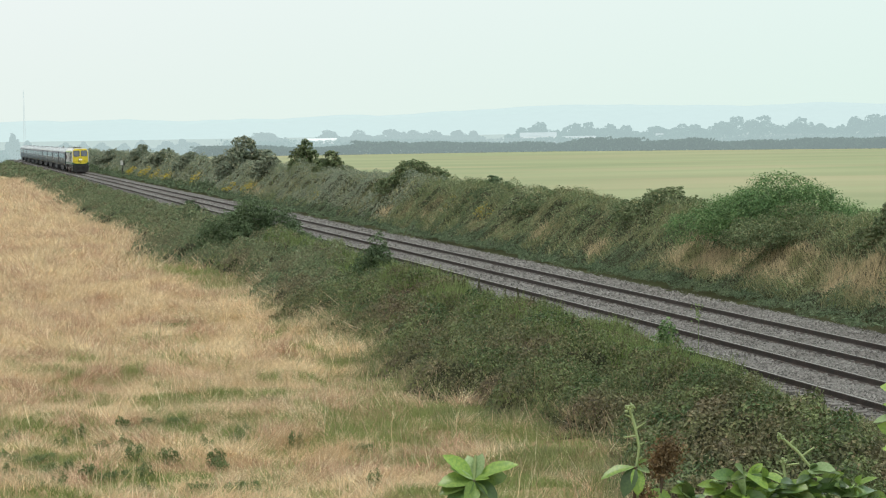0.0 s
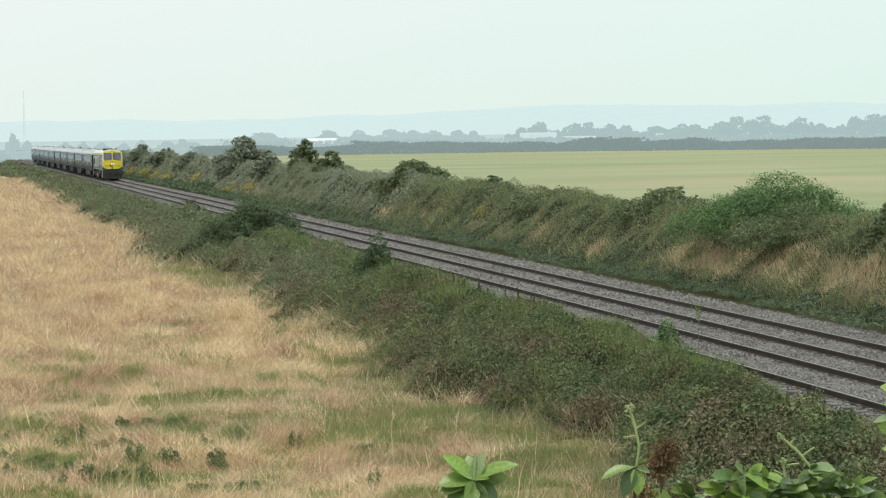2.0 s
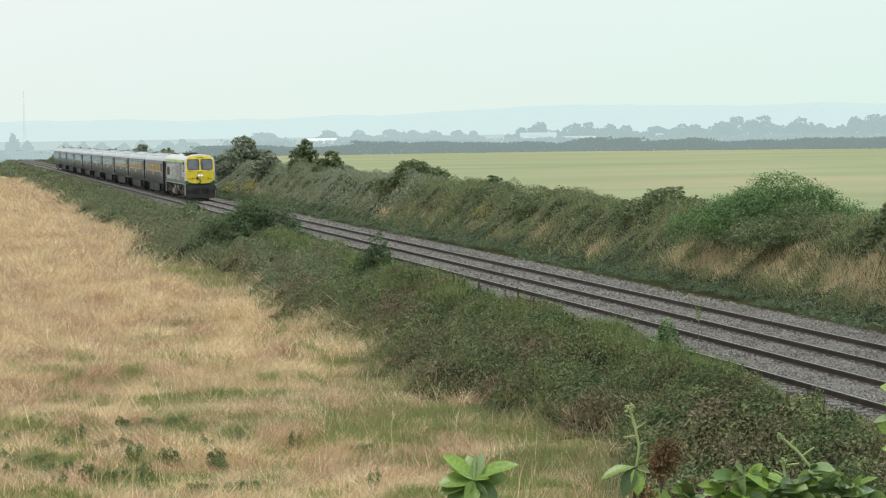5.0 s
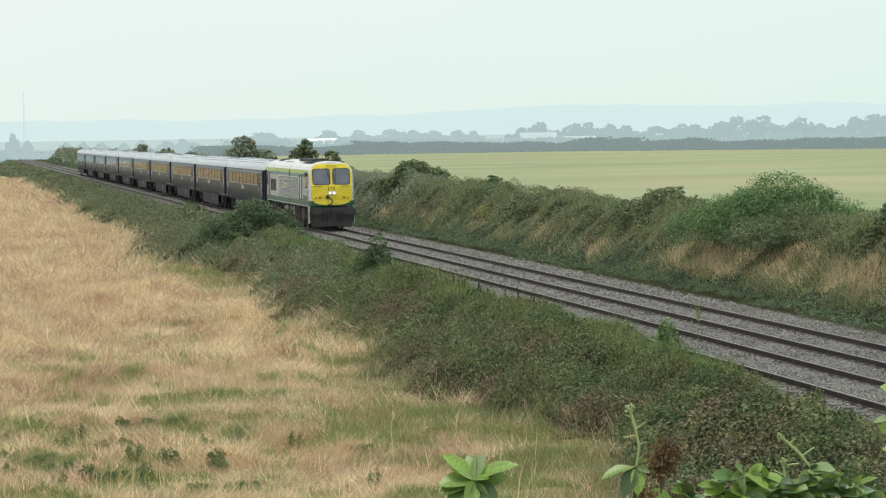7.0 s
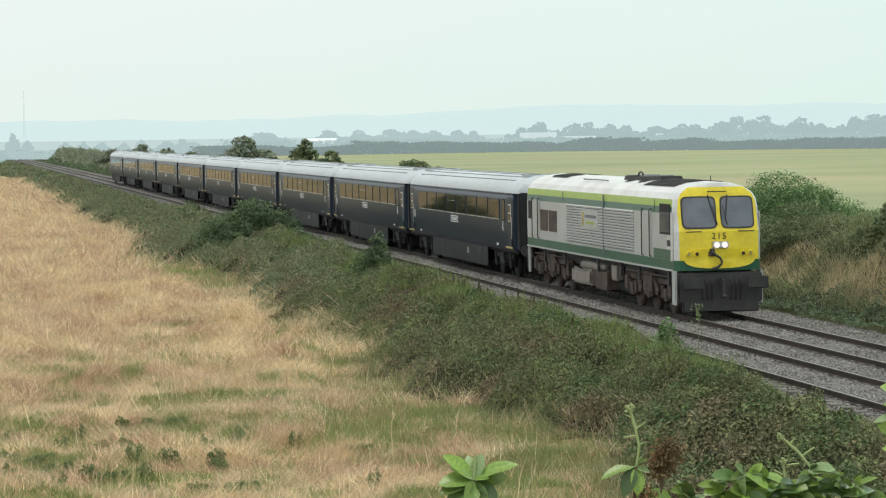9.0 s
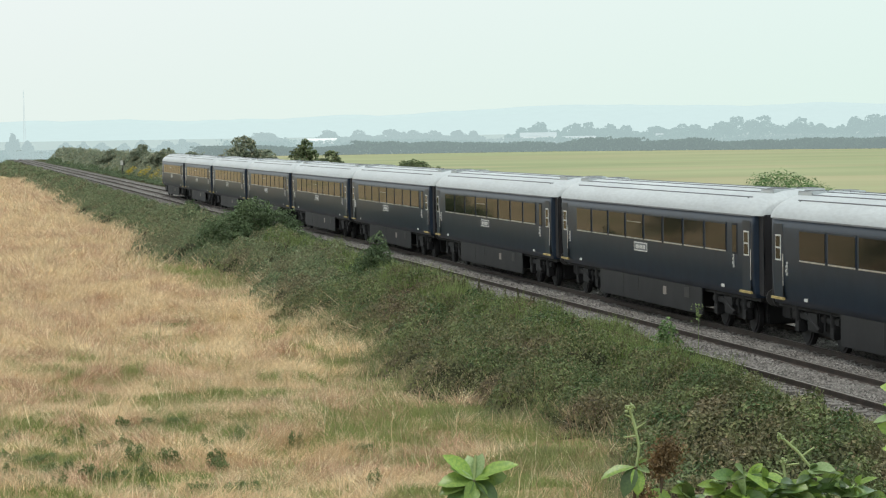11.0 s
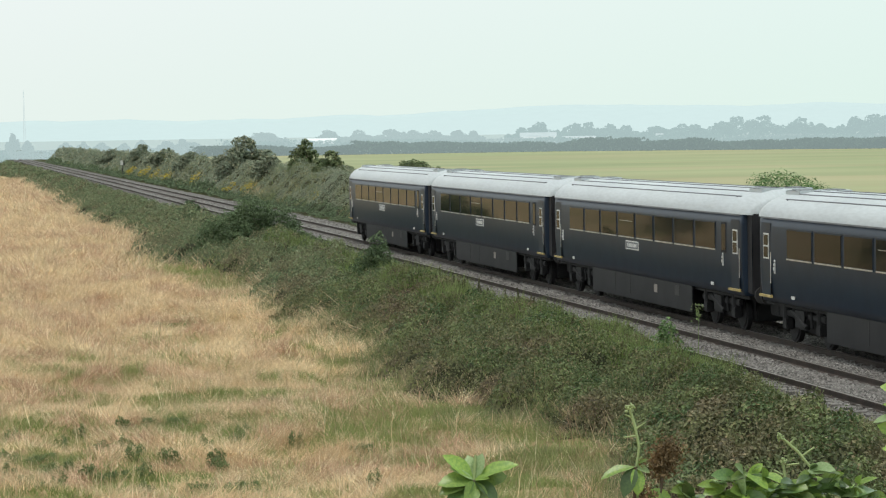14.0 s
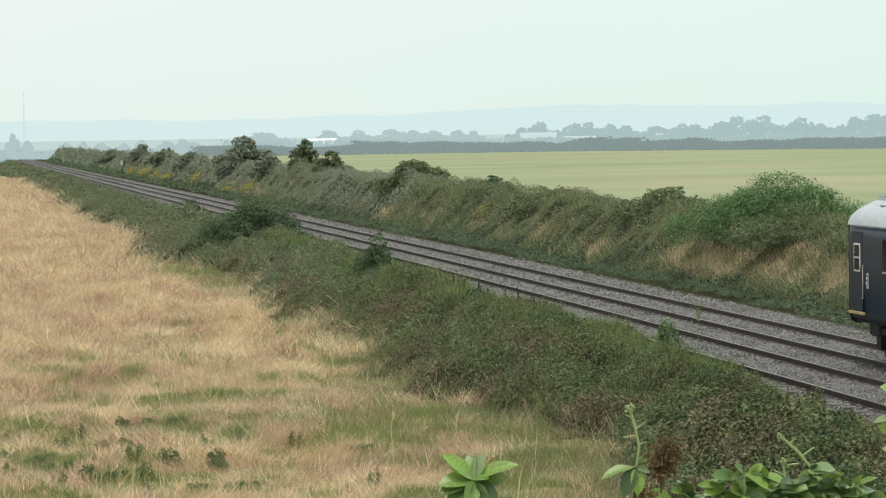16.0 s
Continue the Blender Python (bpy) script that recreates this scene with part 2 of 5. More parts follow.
# ---- building helpers ----
def quick_mesh(name, verts, faces, mats, index=None, smooth=False):
    """Mesh from arrays: verts (n, 3), faces (m, k) with one k."""
    me = bpy.data.meshes.new(name)
    verts, faces = np.asarray(verts, np.float32), np.asarray(faces, np.int32)
    m, k = faces.shape
    me.vertices.add(len(verts))
    me.vertices.foreach_set("co", verts.ravel())
    me.loops.add(m * k)
    me.loops.foreach_set("vertex_index", faces.ravel())
    me.polygons.add(m)
    me.polygons.foreach_set("loop_start", np.arange(0, m * k, k, dtype=np.int32))
    if index is not None:
        me.polygons.foreach_set("material_index", np.asarray(index, np.int32))
    me.polygons.foreach_set("use_smooth", np.full(m, smooth))
    for x in mats:
        me.materials.append(x)
    me.update(calc_edges=True)
    return me


def part(name, bm, material, parent, label="", smooth=False):
    """One mesh object out of a bmesh, under a thing or a part."""
    me = bpy.data.meshes.new(name)
    bmesh.ops.recalc_face_normals(bm, faces=bm.faces[:])
    bm.to_mesh(me)
    bm.free()
    for x in (material if isinstance(material, (list, tuple)) else [material]):
        me.materials.append(x)
    if smooth:
        me.polygons.foreach_set("use_smooth", np.full(len(me.polygons), True))
    return share(name, me, parent, label)


def share(name, me, parent, label="", m=None):
    ob = new(name, me)
    ob.parent = parent
    if m is not None:
        ob.matrix_basis = m
    if label:
        tagged(ob, label)
    return ob


def box(bm, x0, x1, y0, y1, z0, z1, bevel=0.0):
    v = [bm.verts.new((x, y, z)) for z in (z0, z1) for y in (y0, y1) for x in (x0, x1)]
    f = [bm.faces.new([v[i] for i in q]) for q in ((0, 1, 3, 2), (4, 5, 7, 6), (0, 1, 5, 4), (2, 3, 7, 6), (0, 2, 6, 4), (1, 3, 7, 5))]
    if bevel:
        bmesh.ops.bevel(bm, geom=list({e for q in f for e in q.edges}), offset=bevel, segments=2, affect="EDGES")
    return bm


def rod(bm, p, q, r0, r1=None, seg=8):
    p, q = Vector(p), Vector(q)
    r1 = r0 if r1 is None else r1
    d = q - p
    m = Matrix.Translation((p + q) / 2) @ d.to_track_quat("Z", "Y").to_matrix().to_4x4()
    bmesh.ops.create_cone(bm, cap_ends=True, segments=seg, radius1=r0, radius2=r1, depth=d.length, matrix=m)
    return bm


def thing(name, label, category, group="", m=None):
    ob = new(name)
    ob.empty_display_size = 0.2
    if m is not None:
        ob.matrix_basis = m
    return tagged(ob, label, category, group)


RNG = np.random.default_rng(7)


def vnoise(x, y, cell, seed=0):
    """Smooth value noise, 0 to 1, over arrays."""
    x, y = np.asarray(x, float) / cell, np.asarray(y, float) / cell
    ix, iy = np.floor(x), np.floor(y)
    fx, fy = x - ix, y - iy
    fx, fy = fx * fx * (3 - 2 * fx), fy * fy * (3 - 2 * fy)

    def h(a, b):
        v = np.sin(a * 127.1 + b * 311.7 + seed * 74.7) * 43758.5453
        return v - np.floor(v)
    return (h(ix, iy) * (1 - fx) + h(ix + 1, iy) * fx) * (1 - fy) + (h(ix, iy + 1) * (1 - fx) + h(ix + 1, iy + 1) * fx) * fy


def mounds(x, y, cell, seed=0):
    """Rounded humps with dips between them, 0 to 1."""
    x, y = np.asarray(x, float) / cell, np.asarray(y, float) / cell
    ix, iy = np.floor(x), np.floor(y)
    best = np.zeros_like(x)

    def h(a, b, k):
        v = np.sin(a * 127.1 + b * 311.7 + (seed + k) * 74.7) * 43758.5453
        return v - np.floor(v)
    for dx in (-1, 0, 1):
        for dy in (-1, 0, 1):
            cx, cy = ix + dx, iy + dy
            d2 = (x - cx - h(cx, cy, 1)) ** 2 + (y - cy - h(cx, cy, 2)) ** 2
            r = 0.5 + 0.45 * h(cx, cy, 3)
            best = np.maximum(best, np.sqrt(np.clip(1 - d2 / r ** 2, 0, 1)) * (0.55 + 0.45 * h(cx, cy, 4)))
    return best


def edge_near(y):
    """Where the dry field meets the brambles."""
    y = np.asarray(y, float)
    return -10.0 + 1.1 * (vnoise(y, 0 * y, 3.4, 6) - 0.5) + 0.7 * (vnoise(y, 0 * y, 1.2, 7) - 0.5) - 1.5 * (vnoise(y, 0 * y, 22, 3) - 0.4) * (y > 80) + np.interp(y, [40, 46, 51, 58, 63, 68, 80, 100, 118, 128, 140, 155, 400], [-0.8, -0.4, 0.6, 0.2, -0.5, -0.2, 0.3, 0.4, 1.7, 1.2, -1.6, 0, 0.3])


def height(x, y):
    """The ground's height."""
    x, y = np.asarray(x, float), np.asarray(y, float)
    z = np.interp(x, [-12, -10, -8, -5.9, -5.3, -4.9, 4.0, 4.7, 7.5, 9, 11.5], [-1.2, -1.15, -0.9, -0.5, -0.45, -0.45, -0.5, -0.4, 1.3, 1.25, 0.5])
    near = np.clip((y - 20) / 20, 0, 1) * np.clip((600 - y) / 200, 0, 1)
    rough = (vnoise(x, y, 1.3, 1) - 0.5) * 0.42 + (vnoise(x, y, 4.5, 2) - 0.5) * 0.3 + (vnoise(x, y, 0.6, 3) - 0.5) * 0.16
    z = z + rough * near * np.clip((-8.5 - x) / 2, 0, 1)
    z = z + (vnoise(x, y, 5, 5) - 0.5) * 0.5 * near * np.clip((x - 5) / 2, 0, 1) * np.clip((12 - x) / 2, 0, 1)
    return z


def leaves(p, size, up=0.35, rng=RNG, face=None):
    """Folded leaves, two triangles each, at the points p, leaning to the sky or to the directions given."""
    n = len(p)
    nrm = rng.normal(size=(n, 3))
    nrm /= np.linalg.norm(nrm, axis=1, keepdims=True)
    if face is None:
        nrm[:, 2] = np.abs(nrm[:, 2]) + up
    else:
        nrm = nrm * 0.8 + face
    nrm /= np.linalg.norm(nrm, axis=1, keepdims=True) + 1e-9
    a = np.cross(nrm, rng.normal(size=(n, 3)))
    a /= np.linalg.norm(a, axis=1, keepdims=True) + 1e-9
    b = np.cross(nrm, a)
    s = (np.asarray(size) * rng.uniform(0.6, 1.4, n))[:, None]
    v = np.stack([p - a * s * 0.5, p + b * s * 0.32 + nrm * s * 0.12, p + a * s * 0.5, p - b * s * 0.32 + nrm * s * 0.12], 1)
    i = np.arange(n)[:, None] * 4
    return v.reshape(-1, 3), np.concatenate([i + [0, 1, 2], i + [0, 2, 3]], 1).reshape(-1, 3)


def slope_of(fn, x, y, e=0.15):
    """Unit normals of a height field."""
    g = np.stack([(fn(x - e, y) - fn(x + e, y)) / (2 * e), (fn(x, y - e) - fn(x, y + e)) / (2 * e), np.ones_like(x)], 1)
    return g / np.linalg.norm(g, axis=1, keepdims=True)


def blades(p, h, w, lean=0.35, rng=RNG, flow=None):
    """Grass blades, one tapering triangle each; flow: the way they are combed over."""
    n = len(p)
    ang = rng.uniform(0, 2 * np.pi, n)
    side = np.stack([np.cos(ang), np.sin(ang), 0 * ang], 1) * (np.asarray(w) * rng.uniform(0.6, 1.4, n) / 2)[:, None]
    hh = np.asarray(h) * rng.uniform(0.55, 1.3, n)
    d = rng.normal(size=(n, 2)) * lean * hh[:, None]
    if flow is not None:
        d = d + flow * hh[:, None]
    tip = p + np.stack([d[:, 0], d[:, 1], hh * 0.95], 1)
    v = np.stack([p - side, p + side, tip], 1)
    return v.reshape(-1, 3), np.arange(3 * n).reshape(-1, 3)


def stuff(name, vf, material, label, category):
    ob = new(name, quick_mesh(name, vf[0], vf[1], [material]))
    return tagged(ob, label, category, kind="stuff")


# ---- ground: one sheet to the horizon ----
def build_ground():
    xs = np.concatenate([[-4000, -1500, -600, -250, -120, -70, -45], np.arange(-34, -14, 0.8), np.arange(-14, 14, 0.45), [14.5, 16, 19, 24, 32, 45, 65, 90, 130, 180, 260, 400, 700, 1200, 2200, 4000]])
    ys = np.concatenate([[-3000, -800, -200, -40, 0, 15, 25], np.arange(32, 130, 0.5), np.arange(130, 300, 1.2), np.geomspace(300, 4800, 45)])
    X, Y = np.meshgrid(xs, ys)
    nx, ny = len(xs), len(ys)
    v = np.stack([X, Y, height(X, Y)], -1).reshape(-1, 3)
    i = (np.arange(ny - 1)[:, None] * nx + np.arange(nx - 1)[None]).ravel()
    f = np.stack([i, i + 1, i + nx + 1, i + nx], 1)
    c = v[f].mean(1)
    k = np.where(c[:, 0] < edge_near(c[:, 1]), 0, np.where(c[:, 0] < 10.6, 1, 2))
    k = np.where(c[:, 1] > np.interp(c[:, 0], [-400, 20, 67, 125, 180, 260, 420], [690, 690, 655, 650, 585, 500, 345]), np.where((np.abs(c[:, 0]) < 12) & (c[:, 1] < 1000), k, 3), k)
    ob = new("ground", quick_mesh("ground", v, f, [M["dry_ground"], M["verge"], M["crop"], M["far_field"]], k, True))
    tagged(ob, "flat farmland with dry grass, verges and a ripening crop", "ground", kind="structure")


build_ground()

# ---- railway: two tracks of broad gauge on ballast ----
NEAR = -3.29          # the near track's centre; the far one is at x = 0
RAIL = 0.835          # half the distance of the rail heads


def build_ballast():
    us = np.array([-5.5, -5.2, -4.9, -4.6, -4.35, -4.13, -3.9, -3.3, -2.7, -2.46, -2.2, -1.65, -1.1, -0.83, -0.6, 0, 0.6, 0.83, 1.1, 1.4, 1.7, 2.2, 2.8, 3.6, 4.4, 4.8])
    zs = np.array([-0.62, -0.42, -0.27, -0.22, -0.17, -0.165, -0.165, -0.17, -0.165, -0.165, -0.17, -0.18, -0.17, -0.165, -0.165, -0.17, -0.165, -0.165, -0.18, -0.21, -0.27, -0.36, -0.42, -0.45, -0.5, -0.7])
    ys = np.concatenate([[-60, 0, 30], np.arange(40, 150, 0.5), np.arange(150, 900, 3.0)])
    X, Y = np.meshgrid(us, ys)
    Z = np.interp(X, us, zs) + (vnoise(X, Y, 0.35, 8) - 0.5) * 0.06 + (vnoise(X, Y, 2.5, 9) - 0.5) * 0.03
    v = np.stack([X, Y, Z], -1).reshape(-1, 3)
    nx = len(us)
    i = (np.arange(len(ys) - 1)[:, None] * nx + np.arange(nx - 1)[None]).ravel()
    bed = new("ballast_bed", quick_mesh("ballast_bed", v, np.stack([i, i + 1, i + nx + 1, i + nx], 1), [M["ballast"]], None, True))
    tagged(bed, "grey crushed stone ballast bed under two tracks", "ballast", kind="structure")
    # loose stones on top
    out = []
    for y0, y1, n, s in ((42, 85, 42000, 0.055), (85, 140, 18000, 0.08), (140, 240, 7000, 0.11)):
        x, y = RNG.uniform(-5.3, 4.5, n), RNG.uniform(y0, y1, n)
        keep = (np.abs(np.abs(x) - RAIL) > 0.12) & (np.abs(np.abs(x - NEAR) - RAIL) > 0.12)
        x, y = x[keep], y[keep]
        z = np.interp(x, us, zs) + 0.022
        out.append((np.stack([x, y, z], 1), np.full(len(x), s)))
    p, s = np.concatenate([a for a, _ in out]), np.concatenate([b for _, b in out])
    n = len(p)
    corner = np.array([(-1, -0.7, -0.3), (0.8, -1, -0.3), (1, 0.8, -0.3), (-0.7, 1, -0.3), (0.1, 0.0, 0.75)])
    v = p[:, None] + corner[None] * (s * RNG.uniform(0.4, 0.75, n))[:, None, None] * RNG.uniform(0.6, 1.3, (n, 5, 3))
    ang = RNG.uniform(0, 6.28, n)
    d = v - p[:, None]
    v = p[:, None] + np.stack([d[..., 0] * np.cos(ang)[:, None] - d[..., 1] * np.sin(ang)[:, None], d[..., 0] * np.sin(ang)[:, None] + d[..., 1] * np.cos(ang)[:, None], d[..., 2]], -1)
    i = np.arange(n)[:, None] * 5
    f = np.concatenate([i + q for q in ([0, 1, 4], [1, 2, 4], [2, 3, 4], [3, 0, 4])], 1).reshape(-1, 3)
    stuff("ballast_stones", (v.reshape(-1, 3), f), M["stone"], "loose grey crushed ballast stones between the rails", "stones")


def build_track(x0, label):
    track = thing("railway_track", label, "railway track", "double track", pose(x0, 0, 0))
    tagged(track, kind="structure")
    prof = [(-0.07, -0.159), (0.07, -0.159), (0.07, -0.148), (0.014, -0.125), (0.012, -0.045), (0.035, -0.035), (0.036, -0.006), (0.028, 0.0), (-0.028, 0.0), (-0.036, -0.006), (-0.035, -0.035), (-0.012, -0.045), (-0.014, -0.125), (-0.07, -0.148)]
    ys = np.concatenate([[-60.0], np.arange(20, 960, 20.0)])
    v = np.array([(a, y, b) for y in ys for a, b in prof])
    k = len(prof)
    f, idx = [], []
    for j in range(len(ys) - 1):
        for i in range(k):
            f.append((j * k + i, j * k + (i + 1) % k, (j + 1) * k + (i + 1) % k, (j + 1) * k + i))
            idx.append(1 if i == 7 else 0)
    rail = quick_mesh("rail", v, f, [M["rail_side"], M["rail_top"]], idx)
    for side in (-RAIL, RAIL):
        share("rail", rail, track, "rusty steel rail with a worn bright head", pose(side, 0, 0))
    return track


def build_sleepers(track, y0):
    bm = bmesh.new()
    box(bm, -1.3, 1.3, -0.125, 0.125, -0.34, -0.16)
    for x in (-RAIL, RAIL):
        for s in (-1, 1):
            box(bm, x + s * 0.115 - 0.04, x + s * 0.115 + 0.04, -0.06, 0.06, -0.165, -0.12)
    me = bpy.data.meshes.new("sleeper")
    bm.to_mesh(me)
    bm.free()
    me.materials.append(M["sleeper"])
    for i in range(148):
        share("sleeper", me, track, "", pose(RNG.normal(0, 0.015), y0 + i * 0.68 + RNG.normal(0, 0.02), RNG.normal(0, 0.008), 0, 0, RNG.normal(0, 0.6)))
    # the far ones in one mesh
    base = np.array([v.co[:] for v in me.vertices])
    faces = np.array([p.vertices[:] for p in me.polygons])
    ys = y0 + 148 * 0.68 + np.arange(500) * 0.68
    v = (base[None] + np.stack([0 * ys, ys, 0 * ys], 1)[:, None]).reshape(-1, 3)
    f = (faces[None] + (np.arange(len(ys)) * len(base))[:, None, None]).reshape(-1, 4)
    tagged(share("far_sleepers", quick_mesh("far_sleepers", v, f, [M["sleeper"]]), track), "concrete sleepers running into the distance", kind="stuff")


build_ballast()
TRACKS = [build_track(0.0, "railway track the train runs on, rusty rails"), build_track(NEAR, "empty railway track beside brambles, rusty rails")]


# ---- vegetation ----
def scatter(n, x0, x1, y0, y1, power=1.0):
    y = y0 + (y1 - y0) * RNG.uniform(0, 1, n) ** power
    return RNG.uniform(0, 1, n) * (x1 - x0) + x0, y


def left_of_view(y):
    return -23.2 + 0.0225 * np.asarray(y)


def ground_points(x, y, dz=0.0):
    return np.stack([x, y, height(x, y) + dz], 1)


def joined(lst):
    """Several (verts, faces) in one."""
    o, vs, fs = 0, [], []
    for v, f in lst:
        vs.append(v), fs.append(f + o)
        o += len(v)
    return np.concatenate(vs), np.concatenate(fs)


def near_canopy(x, y):
    e = edge_near(y)
    t = np.clip((x - e) / (-4.95 - e), 0, 1)
    top = np.interp(t, [0, 0.05, 0.16, 0.5, 0.78, 0.9, 1.0], [0.1, 0.55, 1.0, 1.25, 1.15, 0.9, 0.68])
    top = top * np.where(t > 0.7, np.interp(y, [56, 68], [0.55, 1.0]), 1.0)
    xs, ys = x + 0.5 * vnoise(x, y, 1.6, 26), y + 0.5 * vnoise(x, y, 1.6, 27)
    lumps = 0.10 + 0.26 * vnoise(x, y, 3.0, 21) + 0.95 * mounds(xs, ys, 1.7, 22) ** 1.9 + 0.42 * mounds(xs, ys, 0.65, 23) ** 1.5
    return top * lumps * np.interp(y, [40, 48, 54, 64, 70, 76, 84, 100, 125, 150, 200, 400], [0.75, 0.8, 1.0, 1.0, 0.85, 0.85, 0.95, 0.95, 1.15, 1.05, 0.9, 0.85])


def build_dry_field():
    straw, greens = [], []
    for y0, y1, n, h, w in ((43, 75, 210000, 0.27, 0.0125), (75, 125, 110000, 0.34, 0.019), (125, 220, 46000, 0.45, 0.042), (220, 420, 26000, 0.5, 0.09)):
        y = RNG.uniform(y0, y1, n)
        lo, hi = left_of_view(y), edge_near(y) + 0.4
        x = lo + (hi - lo) * RNG.uniform(0, 1, n) + RNG.exponential(0.6, n) * (RNG.uniform(0, 1, n) < 0.3)
        hump = mounds(x + 0.5 * vnoise(x, y, 1.1, 17), y, 0.95, 15)
        g = vnoise(x, y, 1.7, 11) * 0.36 + vnoise(x, y, 0.6, 12) * 0.3 + (1 - hump) * 0.4
        lim = np.interp(y, [43, 60, 72, 82, 95, 130], [0.48, 0.50, 0.56, 0.68, 0.78, 0.95]) - np.clip((x - edge_near(y) + np.interp(y, [55, 70], [4.6, 2.6])) / 3.4, 0, 1) * np.interp(y, [55, 75], [0.17, 0.1])
        lim = lim - 0.65 * np.exp(-((x + 10.4) / 2.3) ** 2 - ((y - 123) / 15) ** 2)
        green = g + RNG.normal(0, 0.06, n) > lim
        tall = 0.55 + 0.7 * vnoise(x, y, 3.1, 13) + 0.4 * vnoise(x, y, 0.5, 14)
        hh = h * tall * (0.35 + 0.95 * hump)
        turn = 9.0 * vnoise(x, y, 1.6, 18) + 3.0 * vnoise(x, y, 0.7, 19)
        comb = np.stack([np.cos(turn), np.sin(turn)], 1) * (0.35 + 0.75 * vnoise(x, y, 0.9, 20))[:, None]
        base = ground_points(x, y, -0.03)
        base[:, 2] += np.where(x > edge_near(y) + 0.2, near_canopy(x, y) * 0.55, 0) + 0.10 * hump
        k = ~green
        straw.append(blades(base[k], hh[k], np.full(k.sum(), w), 0.75, RNG, comb[k]))
        greens.append(blades(base[green], h * 0.72 * tall[green], np.full(green.sum(), w * 1.2), 0.6))
    stuff("dry_grass", joined(straw), M["dry_grass"], "tall dry straw-coloured grass in tussocks", "grass")
    stuff("green_grass", joined(greens), M["green_grass"], "patches of green grass among dry straw", "grass")


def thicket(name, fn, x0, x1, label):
    """A dark sheet under the leaves, coloured as the thicket's shaded inside."""
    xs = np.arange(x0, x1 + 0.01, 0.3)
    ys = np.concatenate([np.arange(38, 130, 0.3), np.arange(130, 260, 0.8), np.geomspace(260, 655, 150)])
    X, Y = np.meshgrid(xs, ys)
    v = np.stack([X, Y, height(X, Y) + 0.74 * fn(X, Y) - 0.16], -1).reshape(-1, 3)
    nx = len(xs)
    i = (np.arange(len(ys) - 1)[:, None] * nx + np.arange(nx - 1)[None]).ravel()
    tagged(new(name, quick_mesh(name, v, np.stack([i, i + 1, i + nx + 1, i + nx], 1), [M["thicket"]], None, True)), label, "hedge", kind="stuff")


def build_brambles():
    near, far = [], []
    for y0, y1, n, s in ((38, 50, 62000, 0.078), (50, 62, 80000, 0.062), (62, 95, 135000, 0.068), (95, 150, 95000, 0.092), (150, 260, 60000, 0.14), (260, 420, 32000, 0.25), (420, 660, 14000, 0.42)):
        y = RNG.uniform(y0, y1, n)
        e = edge_near(y) - 0.3
        x = e + (-4.9 - e) * RNG.uniform(0, 1, n)
        keep = RNG.uniform(0, 1, n) < 0.45 + 1.1 * vnoise(x, y, 0.4, 23)
        x, y = x[keep], y[keep]
        hc = near_canopy(x, y)
        z = height(x, y) + hc * (1 - 0.3 * RNG.uniform(0, 1, len(x)) ** 2) + np.abs(RNG.normal(0, 0.04, len(x)))
        (far if y0 >= 95 else near).append(leaves(np.stack([x, y, z], 1), s, face=slope_of(near_canopy, x, y)))
    # dark sheet added below the leaves, for the shade in their gaps
    thicket("bramble_stems", near_canopy, -12.0, -4.9, "dark underlay sheet for the shaded inside of the bramble thicket")
    stuff("verge_scrub", joined(far), M["verge_scrub"], "grey-green scrub hedge along the line, lightened in part for haze", "hedge")
    stuff("brambles", joined(near), M["bramble"], "dense bramble thicket, green with reddish-brown patches", "brambles")
    # grass stalks that stand in the brambles and along their edges
    lst = []
    for y0, y1, n, h, w in ((40, 75, 30000, 0.5, 0.013), (75, 130, 20000, 0.5, 0.02), (130, 300, 10000, 0.55, 0.04)):
        x, y = scatter(n, -11.5, -5.2, y0, y1)
        keep = (vnoise(x, y, 2.4, 31) > 0.55) | (x > -6.2) & (vnoise(x, y, 2.0, 35) > 0.35)
        x, y = x[keep], y[keep]
        lst.append(blades(np.stack([x, y, height(x, y) + near_canopy(x, y) * 0.65], 1), h * (0.45 + 0.6 * vnoise(x, y, 1.5, 32)), np.full(len(x), w), 0.4))
    y = RNG.uniform(44, 100, 22000)
    x = edge_near(y) + RNG.normal(0.25, 0.6, len(y))
    keep = vnoise(x, y, 1.6, 33) > 0.42
    x, y = x[keep], y[keep]
    lst.append(blades(np.stack([x, y, height(x, y) + near_canopy(x, y) * 0.4], 1), 0.5 * (0.5 + 0.7 * vnoise(x, y, 1.1, 34)), np.full(len(x), 0.014), 0.4))
    stuff("verge_grass", joined(lst), M["mixed_grass"], "green and bleached grass stalks among brambles", "grass")


def far_canopy(x, y):
    top = np.interp(x, [4.4, 4.9, 6.0, 7.2, 9.0, 10.6], [0.2, 0.4, 0.6, 1.0, 0.95, 0.2])
    xs, ys = x + 0.5 * vnoise(x, y, 1.6, 46), y + 0.5 * vnoise(x, y, 1.6, 47)
    lumps = 0.18 + 0.3 * vnoise(x, y, 4.0, 41) + 0.90 * mounds(xs, ys, 2.2, 42) ** 1.7 + 0.45 * mounds(xs, ys, 0.9, 43) ** 1.5
    return top * lumps * np.interp(y, [70, 110, 200, 300, 500], [0.95, 1.05, 1.25, 1.5, 1.5])


